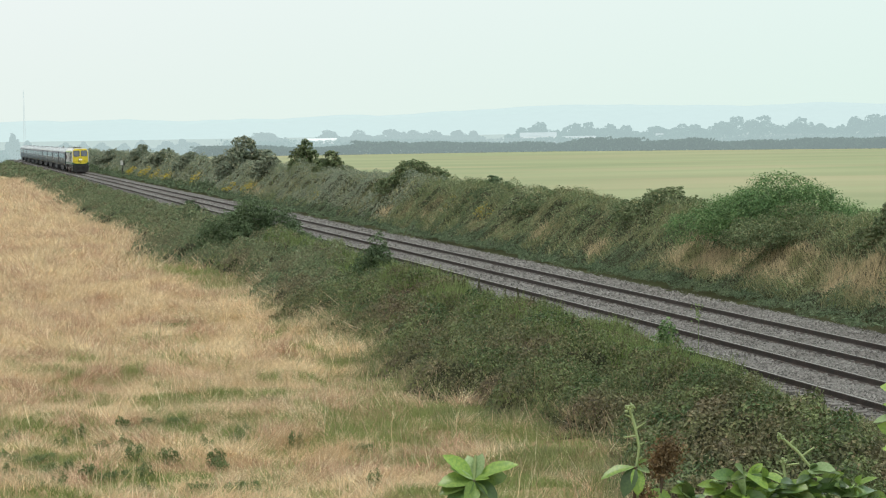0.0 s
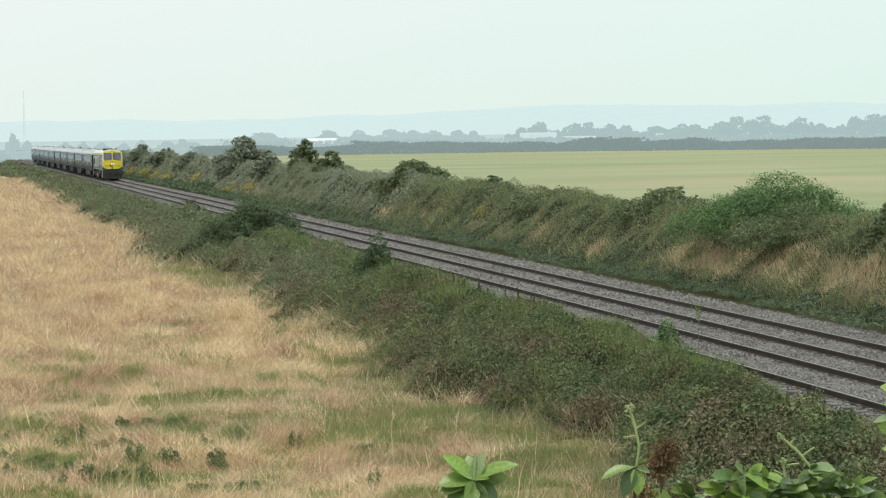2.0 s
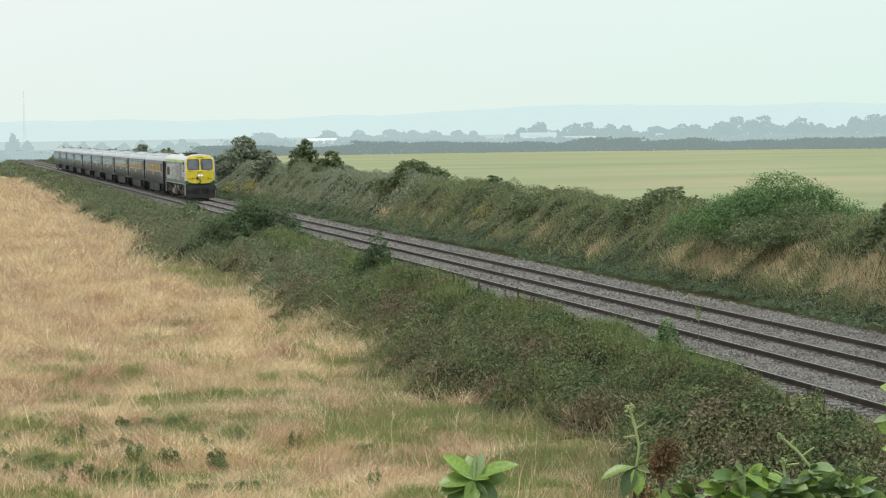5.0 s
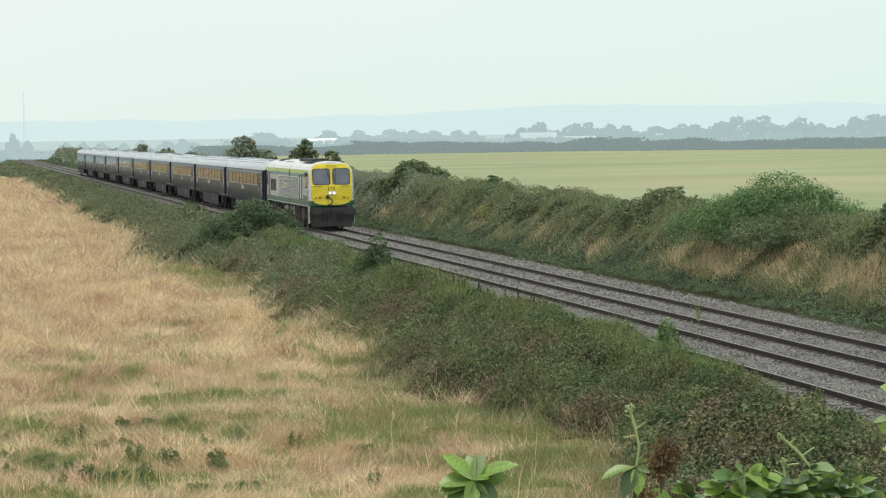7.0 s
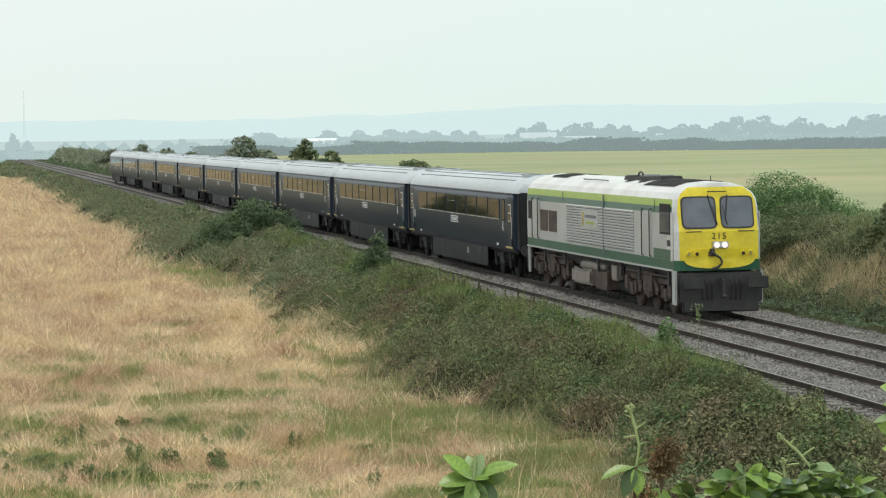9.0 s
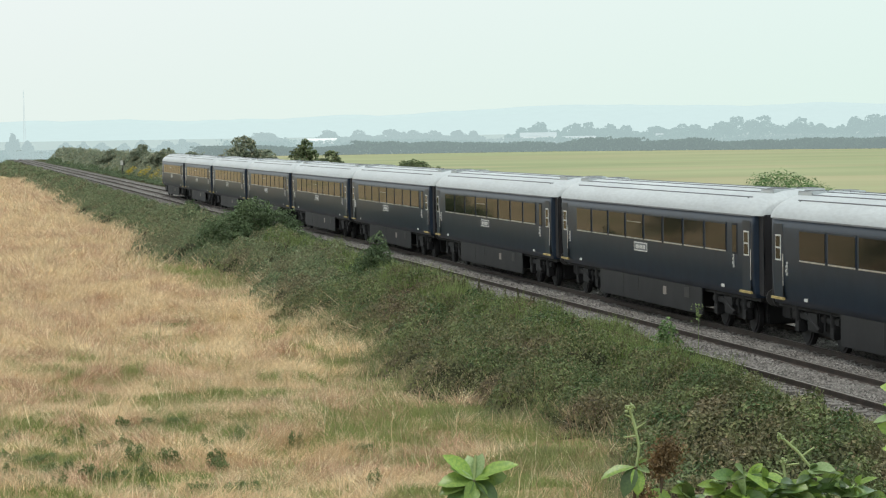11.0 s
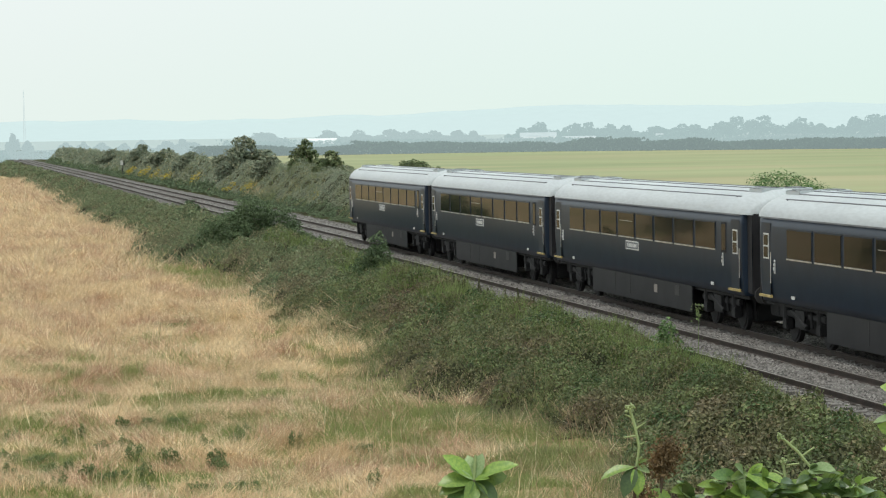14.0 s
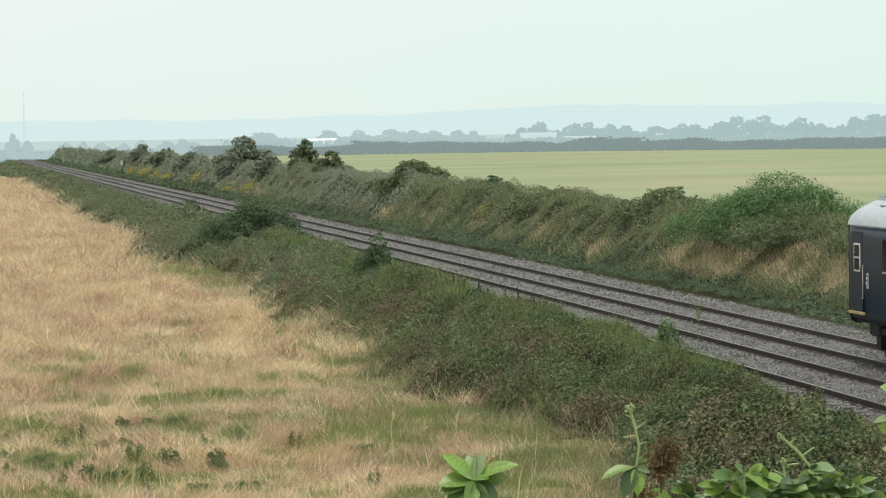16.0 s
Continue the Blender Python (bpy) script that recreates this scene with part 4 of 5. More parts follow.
            rod(bm, (s * dx, -0.13, 0.95), (s * dx * 0.95, -0.1, 0.5), 0.026, 0.026, 8)
            part("air_hose", bm, M["bellows"], apron)
        bm = bmesh.new()
        box(bm, s * 1.3 - 0.03, s * 1.3 + 0.03, 0.12, 0.48, 0.36, 1.36, 0.01)
        part("step_post", bm, M["silver"], loco, "pale grey cab step post")
    bm = bmesh.new()
    box(bm, -0.06, 0.06, -0.35, 0.0, 0.92, 1.12, 0.02)
    rod(bm, (0, -0.3, 1.0), (0, -0.36, 0.62), 0.05, 0.04, 8)
    rod(bm, (-0.06, -0.36, 0.62), (0.06, -0.36, 0.62), 0.06, 0.06, 8)
    part("coupling", bm, M["black"], apron)
    # sides
    for s in (-1, 1):
        X = s * 1.32

        def slab(name, y0, y1, z0, z1, material, out=0.012, parent=loco, label="", bevel=0.006):
            return part(name, box(bmesh.new(), min(X, X + s * out), max(X, X + s * out), y0, y1, z0, z1, bevel), material, parent, label)
        cab = slab("cab_window", 0.62, 1.75, 2.4, 3.3, M["bellows"], 0.012)
        part("pane", box(bmesh.new(), min(X, X + s * 0.018), max(X, X + s * 0.018), 0.68, 1.69, 2.46, 3.05), M["screen"], cab)
        slab("cab_skirt", 0.34, 2.45, 1.665, 1.96, M["dark_green"], 0.005, label="dark green lower cab panel")
        slab("cab_window", 18.7, 19.3, 2.35, 3.0, M["bellows"], 0.012)
        slab("cab_corner", 0.34, 0.6, 1.63, 3.06, M["loco_white"], 0.006, label="white cab corner panel")
        for y0 in (2.72, 17.6):
            door = slab("cab_door", y0, y0 + 0.75, 1.66, 3.06, M["silver"], 0.012)
            for dy in (-0.06, 0.81):
                handrail(door, [(X + s * 0.02, y0 + dy, 3.12), (X + s * 0.08, y0 + dy, 3.08), (X + s * 0.08, y0 + dy, 1.72), (X + s * 0.02, y0 + dy, 1.68)], 0.02)
        slab("air_intake", 16.25, 17.4, 1.98, 2.72, M["bogie"], 0.014, label="dark brown intake grille")
        slab("air_intake", 14.9, 16.1, 1.98, 2.72, M["bogie"], 0.014, label="dark brown intake grille")
        slab("number_mark", 0.62, 0.98, 2.06, 2.24, M["black"], 0.012, label="dark unreadable mark")
        for y0, y1 in ((4.7, 8.3), (8.5, 13.4)):
            grille = slab("grille", y0, y1, 1.74, 3.0, M["roof_line"], 0.008, label="louvred grille with pale slats", bevel=0)
            me = bpy.data.meshes.new("slat")
            bm = bmesh.new()
            box(bm, -0.02, 0.02, 0, y1 - y0, -0.026, 0.026)
            bm.to_mesh(me)
            bm.free()
            me.materials.append(M["loco_white"])
            for k in range(14):
                share("slat", me, grille, "", Matrix.Translation((X + s * 0.022, y0, 1.80 + k * 0.09)) @ pose(0, 0, 0, 0, s * 25, 0))
        logo = slab("logo_panel", 9.0, 11.3, 2.25, 2.88, M["silver"], 0.05, label="plain grey panel over the grille")
        for y0, y1, z0, z1, m in ((10.85, 11.1, 2.35, 2.8, "step_yellow"), (9.2, 10.7, 2.62, 2.72, "roof_line"), (9.5, 10.6, 2.42, 2.5, "light_green")):
            part("logo_shape", box(bmesh.new(), min(X, X + s * 0.056), max(X, X + s * 0.056), y0, y1, z0, z1), M[m], logo)
        slab("panel_seam", 8.34, 8.44, 1.5, 3.42, M["roof_line"], 0.03, label="dark vertical pipe")
        for y0 in (2.3, 14.0):
            slab("roof_seam", y0, y0 + 0.04, 3.1, 3.4, M["roof_line"], 0.004)
        slab("side_sill", 0.4, 19.5, 1.33, 1.39, M["silver"], 0.02, label="weathered grey-green sill")
        # under the frame
        for y0 in (1.0, 4.3, 6.5, 9.4, 14.0, 17.0, 19.0):
            part("frame_bracket", box(bmesh.new(), s * 1.24 - 0.03, s * 1.24 + 0.03, y0, y0 + 0.16, 0.9, 1.36), M["black"], loco)
        part("rear_post", box(bmesh.new(), s * 1.28 - 0.03, s * 1.28 + 0.03, 19.25, 19.45, 0.4, 1.36, 0.01), M["silver"], loco)
        part("air_tank", rod(bmesh.new(), (s * 1.0, 9.2, 1.0), (s * 1.0, 12.2, 1.0), 0.17, 0.17, 16), M["tank"], loco, "pale air cylinder", True)
        part("filter_case", box(bmesh.new(), s * 1.1 - 0.12, s * 1.1 + 0.12, 7.2, 7.9, 0.7, 1.2, 0.03), M["tank"], loco)
        part("battery_box", box(bmesh.new(), s * 1.05 - 0.2, s * 1.05 + 0.2, 8.3, 9.9, 0.32, 0.95, 0.04), M["bogie"], loco)
    part("fuel_tank", box(bmesh.new(), -1.24, 1.24, 10.6, 13.2, 0.36, 0.9, 0.08), M["tank"], loco, "dusty pale fuel tank")
    part("underframe", box(bmesh.new(), -0.95, 0.95, 0.3, 19.4, 0.95, 1.37), M["black"], loco)
    part("equipment_case", box(bmesh.new(), -0.95, 0.95, 6.6, 8.1, 0.35, 0.95, 0.05), M["under"], loco)
    part("rear_beam", box(bmesh.new(), -1.28, 1.28, 19.45, 19.75, 0.5, 1.3, 0.03), M["black"], loco)
    for s in (-1, 1):
        bm = bmesh.new()
        rod(bm, (s * 0.95, 19.7, 1.05), (s * 0.95, 20.25, 1.05), 0.1, 0.1, 10)
        rod(bm, (s * 0.95, 20.25, 1.05), (s * 0.95, 20.32, 1.05), 0.24, 0.24, 14)
        part("buffer", bm, M["black"], loco)
    loco_bogie(loco, 3.7)
    loco_bogie(loco, 16.4)
    # roof gear: sooty panels, fans, exhaust, horns
    for y0, y1, hw in ((1.5, 4.9, 0.95), (15.8, 18.0, 0.75)):
        bm = bmesh.new()
        rows = []
        for y in (y0, y1):
            xs = np.linspace(-hw, hw, 9)
            rows.append([bm.verts.new((x, y, float(np.interp(abs(x), [0, 0.55, 0.92, 1.17], [3.95, 3.90, 3.79, 3.62])) + 0.03)) for x in xs])
        for i in range(8):
            bm.faces.new((rows[0][i], rows[0][i + 1], rows[1][i + 1], rows[1][i]))
        bmesh.ops.solidify(bm, geom=bm.faces[:], thickness=0.04)
        part("roof_panel", bm, M["sooty"], loco, "sooty black roof panel")
    for y in (6.0, 7.6):
        bm = bmesh.new()
        rod(bm, (-0.2, y, 3.9), (-0.2, y, 4.03), 0.62, 0.58, 24)
        fan = part("roof_fan", bm, M["sooty"], loco)
        bm = bmesh.new()
        for k in range(6):
            a = k * math.pi / 6
            rod(bm, (-0.2 - 0.55 * math.cos(a), y - 0.55 * math.sin(a), 4.045), (-0.2 + 0.55 * math.cos(a), y + 0.55 * math.sin(a), 4.045), 0.012, 0.012, 5)
        part("fan_guard", bm, M["roof_line"], fan)
    bm = bmesh.new()
    prev = None
    for k in range(9):
        a = math.pi * k / 8
        p = (-0.5 + 0.2 * math.cos(a) * 0.2, 6.8 + 0.45 * math.cos(a), 4.0 + 0.16 * math.sin(a))
        if prev:
            rod(bm, prev, p, 0.03, 0.03, 6)
        prev = p
    part("roof_pipe", bm, M["black"], loco)
    part("exhaust", box(bmesh.new(), -0.35, 0.35, 5.0, 5.35, 3.9, 4.04, 0.03), M["sooty"], loco)
    handrail(loco, [(-0.9, 9.4, 3.83), (-0.9, 9.4, 3.86), (-0.9, 12.6, 3.86), (-0.9, 12.6, 3.83)], 0.02, M["roof_line"])
    bm = bmesh.new()
    rod(bm, (0.1, 1.2, 3.95), (0.1, 1.2, 4.12), 0.02, 0.01, 6)
    part("aerial", bm, M["black"], loco)
    return loco


COACH_SEC = [(1.295, 1.02), (1.318, 1.2), (1.338, 1.4), (1.354, 1.62), (1.365, 1.85), (1.37, 2.1), (1.37, 2.7), (1.366, 2.95), (1.345, 3.2)]
ROOF_SEC = [(1.36, 3.19), (1.345, 3.27), (1.28, 3.42), (1.10, 3.60), (0.80, 3.74), (0.42, 3.83), (0, 3.86)]


def coach_bogie(coach, yc):
    bogie = part("bogie", box(bmesh.new(), -0.72, 0.72, yc - 1.95, yc + 1.95, 0.26, 0.9, 0.04), M["under"], coach, "grimy two-axle bogie")
    for x in (-0.835, 0.835):
        for dy in (-1.3, 1.3):
            wheel_part(bogie, x, yc + dy, 0.457, M["under"])
    for s in (-1, 1):
        bm = bmesh.new()
        box(bm, s * 1.08 - 0.06, s * 1.08 + 0.06, yc - 1.75, yc + 1.75, 0.68, 0.86, 0.03)
        for dy in (-1.3, 1.3):
            box(bm, s * 1.08 - 0.1, s * 1.08 + 0.1, yc + dy - 0.17, yc + dy + 0.17, 0.34, 0.66, 0.03)
            rod(bm, (s * 1.1, yc + dy, 0.62), (s * 1.1, yc + dy, 0.98), 0.11, 0.11, 10)
        rod(bm, (s * 1.2, yc - 0.5, 0.5), (s * 1.2, yc + 0.55, 0.85), 0.05, 0.05, 8)
        box(bm, s * 1.12 - 0.1, s * 1.12 + 0.1, yc - 0.4, yc + 0.4, 0.42, 0.95, 0.05)
        rod(bm, (s * 1.15, yc - 0.75, 0.5), (s * 1.15, yc - 0.75, 0.95), 0.04, 0.04, 8)
        part("bogie_side", bm, M["under"], bogie)


def build_coach():
    coach = thing("coach", "navy sleeping coach with tinted windows and pale grey roof", "railway coach", "coaches of the train")
    # shell: slightly drawn in at the ends
    bm = bmesh.new()
    rings = []
    for y, k in ((0.72, 0.975), (0.8, 0.995), (0.9, 1.0), (0.98, 1.0), (8, 1.0), (15, 1.0), (22.02, 1.0), (22.1, 1.0), (22.2, 0.995), (22.28, 0.975)):
        rings.append([bm.verts.new((s * w * k, y, z)) for s in (-1, 1) for w, z in (COACH_SEC if s < 0 else COACH_SEC[::-1])])
    n = len(rings[0])
    for a, b in zip(rings, rings[1:]):
        for i in range(n):
            bm.faces.new((a[i], a[(i + 1) % n], b[(i + 1) % n], b[i]))
    bm.faces.new(rings[0]), bm.faces.new(rings[-1])
    part("body", bm, M["navy"], coach, "glossy dark navy body", True)
    bm = bmesh.new()
    rings = []
    for y, k, dz in ((0.38, 0.90, -0.22), (0.55, 0.965, -0.10), (0.95, 1.0, 0.0), (8, 1, 0), (15, 1, 0), (22.05, 1.0, 0), (22.45, 0.965, -0.10), (22.62, 0.90, -0.22)):
        rings.append([bm.verts.new((s * w * k, y, z + dz * (z - 3.19) / 0.67)) for s in (-1, 1) for w, z in (ROOF_SEC if s < 0 else ROOF_SEC[-2::-1])])
    n = len(rings[0])
    for a, b in zip(rings, rings[1:]):
        for i in range(n - 1):
            bm.faces.new((a[i], a[i + 1], b[i + 1], b[i]))
    bm.faces.new(rings[0]), bm.faces.new(rings[-1])
    roof = part("roof", bm, M["coach_roof"], coach, "pale grey roof with long seams", True)
    for x in (-1.0, -0.68, -0.3, 0.3, 0.68, 1.0):
        z = float(np.interp(abs(x), [p[0] for p in ROOF_SEC[::-1]], [p[1] for p in ROOF_SEC[::-1]]))
        part("roof_seam", box(bmesh.new(), x - 0.016, x + 0.016, 1.9, 21.1, z - 0.03, z + 0.022), M["roof_line"], roof)
    for y0 in (1.0, 20.9):
        for x in (-0.72, 0.1):
            hatch = part("roof_hatch", box(bmesh.new(), x, x + 0.62, y0, y0 + 1.1, 3.72, 3.872, 0.02), M["coach_roof"], roof)
            part("hatch_vent", box(bmesh.new(), x + 0.1, x + 0.52, y0 + 0.2, y0 + 0.9, 3.865, 3.89, 0.01), M["roof_line"], hatch)
        part("roof_band", box(bmesh.new(), -1.06, 1.06, y0 - 0.06 if y0 > 5 else y0 + 1.14, y0 - 0.02 if y0 > 5 else y0 + 1.18, 3.58, 3.655), M["roof_line"], roof)
    for y0, y1 in ((0.0, 0.74), (22.26, 23.0)):
        part("gangway", box(bmesh.new(), -0.55, 0.55, y0, y1, 1.1, 3.25, 0.05), M["bellows"], coach, "black rubber gangway bellows")
        # end wall coloured black instead of navy, for the shade between coaches
        part("end_panel", box(bmesh.new(), -1.22, 1.22, y0 + 0.3 if y0 < 5 else y0 - 0.02, y1 + 0.02 if y0 < 5 else y1 - 0.3, 1.08, 3.22, 0.04), M["bellows"], coach)
        part("drawgear", box(bmesh.new(), -0.6, 0.6, y0, y1, 0.5, 1.09, 0.04), M["under"], coach)
    pane = bpy.data.meshes.new("pane")
    frame_me = bpy.data.meshes.new("window")
    for me, bm, m in ((frame_me, box(bmesh.new(), -0.008, 0.008, -0.99, 0.99, -0.40, 0.40), M["navy"]), (pane, box(bmesh.new(), -0.012, 0.012, -0.94, 0.94, -0.35, 0.36, 0.004), M["glass"])):
        bm.to_mesh(me)
        bm.free()
        me.materials.append(m)
    for s in (-1, 1):
        X = s * 1.37

        def slab(name, y0, y1, z0, z1, m, out, parent=coach, label="", bevel=0.0):
            return part(name, box(bmesh.new(), min(X, X + s * out), max(X, X + s * out), y0, y1, z0, z1, bevel), m, parent, label)
        for i in range(8):
            y = 4.1 + i * 2.13
            w = share("window", frame_me, coach, "tinted window reflecting dry grass", Matrix.Translation((X + s * 0.003, y, 2.55)))
            share("pane", pane, w, "", Matrix.Translation((s * 0.006, 0, 0)))
            part("sill", box(bmesh.new(), -0.02, 0.02, -0.95, 0.95, -0.395, -0.36), M["chrome"], w)
            if i in (4,):
                part("vent_light", box(bmesh.new(), -0.022, 0.022, -0.8, 0.8, 0.12, 0.135), M["chrome"], w)
        narrow = slab("narrow_window", 2.15, 2.6, 2.12, 2.95, M["bellows"], 0.01)
        part("pane", box(bmesh.new(), X - 0.014, X + 0.014, 2.2, 2.55, 2.18, 2.9), M["glass"], narrow)
        for y0 in (0.98, 21.3):
            door = slab("door", y0, y0 + 0.72, 1.15, 3.05, M["navy"], 0.003)
            frame_ = slab("door_window_frame", y0 + 0.14, y0 + 0.56, 2.12, 2.78, M["white"], 0.016, door)
            part("pane", box(bmesh.new(), min(X, X + s * 0.022), max(X, X + s * 0.022), y0 + 0.18, y0 + 0.52, 2.16, 2.43), M["glass"], frame_)
            part("pane", box(bmesh.new(), min(X, X + s * 0.022), max(X, X + s * 0.022), y0 + 0.18, y0 + 0.52, 2.47, 2.74), M["glass"], frame_)
            handrail(door, [(X + s * 0.03, y0 - 0.08, 2.3), (X + s * 0.03, y0 - 0.08, 1.5)], 0.012, M["chrome"])
        for y in (2.45, 20.95):
            bm = bmesh.new()
            for dz, r in ((-0.16, 0.035), (-0.07, 0.06), (0.04, 0.05), (0.13, 0.035)):
                q = rod(bm, (X, y + 0.03 * (1 if r > 0.07 else -1), 1.95 + dz), (X + s * 0.012, y, 1.95 + dz), r, r, 10)
            part("crest", bm, M["white"], coach, "small white crest")
        plate = slab("name_plate", 11.2, 12.7, 1.80, 2.07, M["white"], 0.012, label="white-edged name plate")
        slab("plate_field", 11.25, 12.65, 1.835, 2.035, M["roof_line"], 0.016, plate)
        for k in range(7):
            slab("letter_bar", 11.4 + k * 0.16, 11.5 + k * 0.16, 1.88, 1.99, M["white"], 0.02, plate)
        for y in (3.45, 19.5):
            slab("bogie_tag", y - 0.12, y + 0.12, 1.18, 1.26, M["white"], 0.02)
        for y0 in (0.85, 21.15):
            slab("step_edge", y0, y0 + 1.0, 1.13, 1.19, M["step_yellow"], 0.05)
        slab("gutter", 0.9, 22.1, 3.16, 3.2, M["roof_line"], 0.006)
        # skirt between the bogies, with flaps
        bm = bmesh.new()
        box(bm, s * 1.265 - 0.03, s * 1.265 + 0.03, 5.75, 17.25, 0.26, 1.06, 0.02)
        skirt = part("skirt", bm, M["skirt"], coach, "dusty dark skirt panel")
        for y0, y1, z0, z1, m in ((9.4, 9.75, 0.62, 0.86, "tank"), (7.0, 7.5, 0.66, 0.95, "black"), (12.5, 12.54, 0.4, 1.0, "black"), (14.3, 14.34, 0.4, 1.0, "black")):
            part("flap", box(bmesh.new(), s * 1.3 - 0.006, s * 1.3 + 0.006, y0, y1, z0, z1), M[m], skirt)
    part("underframe", box(bmesh.new(), -1.18, 1.18, 0.75, 22.25, 0.92, 1.06), M["under"], coach)
    part("equipment_case", box(bmesh.new(), -1.2, 1.2, 6.8, 16.0, 0.4, 0.95, 0.03), M["under"], coach)
    for y0, d in ((0.75, -1), (22.25, 1)):
        for s in (-1, 1):
            bm = bmesh.new()
            rod(bm, (s * 0.95, y0, 1.06), (s * 0.95, y0 + d * 0.45, 1.06), 0.09, 0.09, 10)
            rod(bm, (s * 0.95, y0 + d * 0.45, 1.06), (s * 0.95, y0 + d * 0.52, 1.06), 0.23, 0.23, 14)
            part("buffer", bm, M["black"], coach)
    coach_bogie(coach, 3.5)
    coach_bogie(coach, 19.5)
    return coach


TRAIN.append((build_loco(), -20.94))
first = build_coach()
TRAIN.append((first, 0.0))
for k in range(1, 10):
    TRAIN.append((copy_thing(first, pose(0, 23.0 * k, 0)), 23.0 * k))


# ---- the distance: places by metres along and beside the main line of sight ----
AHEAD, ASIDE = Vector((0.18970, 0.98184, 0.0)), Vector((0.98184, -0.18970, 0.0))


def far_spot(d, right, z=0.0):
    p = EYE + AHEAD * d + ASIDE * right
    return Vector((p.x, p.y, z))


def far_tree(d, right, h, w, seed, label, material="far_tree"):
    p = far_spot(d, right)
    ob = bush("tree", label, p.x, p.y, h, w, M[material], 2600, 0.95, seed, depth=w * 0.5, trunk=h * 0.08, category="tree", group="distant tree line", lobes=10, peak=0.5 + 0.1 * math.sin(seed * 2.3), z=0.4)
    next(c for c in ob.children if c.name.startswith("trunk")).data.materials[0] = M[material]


# tree rows whose haze is emission in the leaf material
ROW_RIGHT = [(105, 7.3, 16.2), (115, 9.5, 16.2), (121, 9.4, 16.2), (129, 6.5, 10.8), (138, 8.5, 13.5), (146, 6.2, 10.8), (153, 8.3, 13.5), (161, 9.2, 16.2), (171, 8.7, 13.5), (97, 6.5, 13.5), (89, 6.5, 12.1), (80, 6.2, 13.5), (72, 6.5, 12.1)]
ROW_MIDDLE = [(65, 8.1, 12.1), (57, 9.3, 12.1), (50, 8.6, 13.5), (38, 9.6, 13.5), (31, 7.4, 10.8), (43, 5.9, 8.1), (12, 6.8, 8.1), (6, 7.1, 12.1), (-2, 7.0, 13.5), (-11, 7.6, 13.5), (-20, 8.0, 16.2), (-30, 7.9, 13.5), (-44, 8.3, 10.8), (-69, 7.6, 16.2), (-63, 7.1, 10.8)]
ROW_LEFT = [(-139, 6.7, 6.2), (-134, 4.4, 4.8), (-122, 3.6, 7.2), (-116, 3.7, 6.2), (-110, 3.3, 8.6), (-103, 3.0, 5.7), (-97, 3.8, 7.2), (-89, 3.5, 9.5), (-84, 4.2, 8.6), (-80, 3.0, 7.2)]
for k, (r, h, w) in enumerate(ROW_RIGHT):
    far_tree(960 + 25 * math.sin(k * 1.7), r * 0.97, h, w, 200 + k, "tall broadleaf tree, greyed by painted haze")
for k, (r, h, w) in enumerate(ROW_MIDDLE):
    far_tree(1020 + 30 * math.sin(k * 2.1), r * 1.02, h * 0.88 - (0.6 if r < 30 else 0), w, 300 + k, "broadleaf tree faded by painted haze", "far_tree" if r > 30 else "farther_tree")
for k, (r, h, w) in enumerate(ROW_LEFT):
    far_tree(850, r, h, w * 0.62, 400 + k, "small round tree with painted haze across the fields", "farther_tree")


def hedge_line(name, pts, h, n, size, material, label, seed):
    rng = np.random.default_rng(seed)
    pts = np.array(pts, float)
    seg = np.linalg.norm(np.diff(pts, axis=0), axis=1)
    t = rng.uniform(0, seg.sum(), n)
    x, y = np.interp(t, np.r_[0, np.cumsum(seg)], pts[:, 0]), np.interp(t, np.r_[0, np.cumsum(seg)], pts[:, 1])
    tall = h * (0.55 + 0.5 * vnoise(t, 0 * t, 14, seed) + 0.35 * vnoise(t, 0 * t, 4, seed + 1) * (vnoise(t, 0 * t, 30, seed + 2) > 0.5))
    p = np.stack([x + rng.normal(0, 1.2, n), y + rng.normal(0, 1.2, n), 0.3 + tall * rng.uniform(0, 1, n) ** 0.8], 1)
    stuff(name, leaves(p, size, 0.25, rng), material, label, "hedge")


# these hedges too have haze painted in as emission
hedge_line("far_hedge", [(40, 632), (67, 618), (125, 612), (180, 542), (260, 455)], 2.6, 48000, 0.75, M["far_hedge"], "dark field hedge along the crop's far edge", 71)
hedge_line("far_hedge", [(-40, 690), (0, 670), (40, 634)], 2.0, 12000, 0.7, M["farther_tree"], "hedge paled by painted haze past the end of the crop", 75)
hedge_line("far_hedge", [(60, 760), (140, 720), (230, 640), (330, 560)], 3.6, 16000, 0.8, M["far_tree"], "hedge with painted haze behind the crop field", 74)
hedge_line("far_hedge", [(-60, 820), (-10, 800), (30, 780), (80, 800), (140, 880), (330, 900)], 2.2, 18000, 0.8, M["farther_tree"], "hedge with painted haze across the far fields", 72)
hedge_line("far_hedge", [(-30, 560), (-14, 540), (-9, 600), (-6, 700), (6, 690), (14, 560)], 1.8, 9000, 0.5, M["far_tree"], "scrub with painted haze where the line fades", 73)


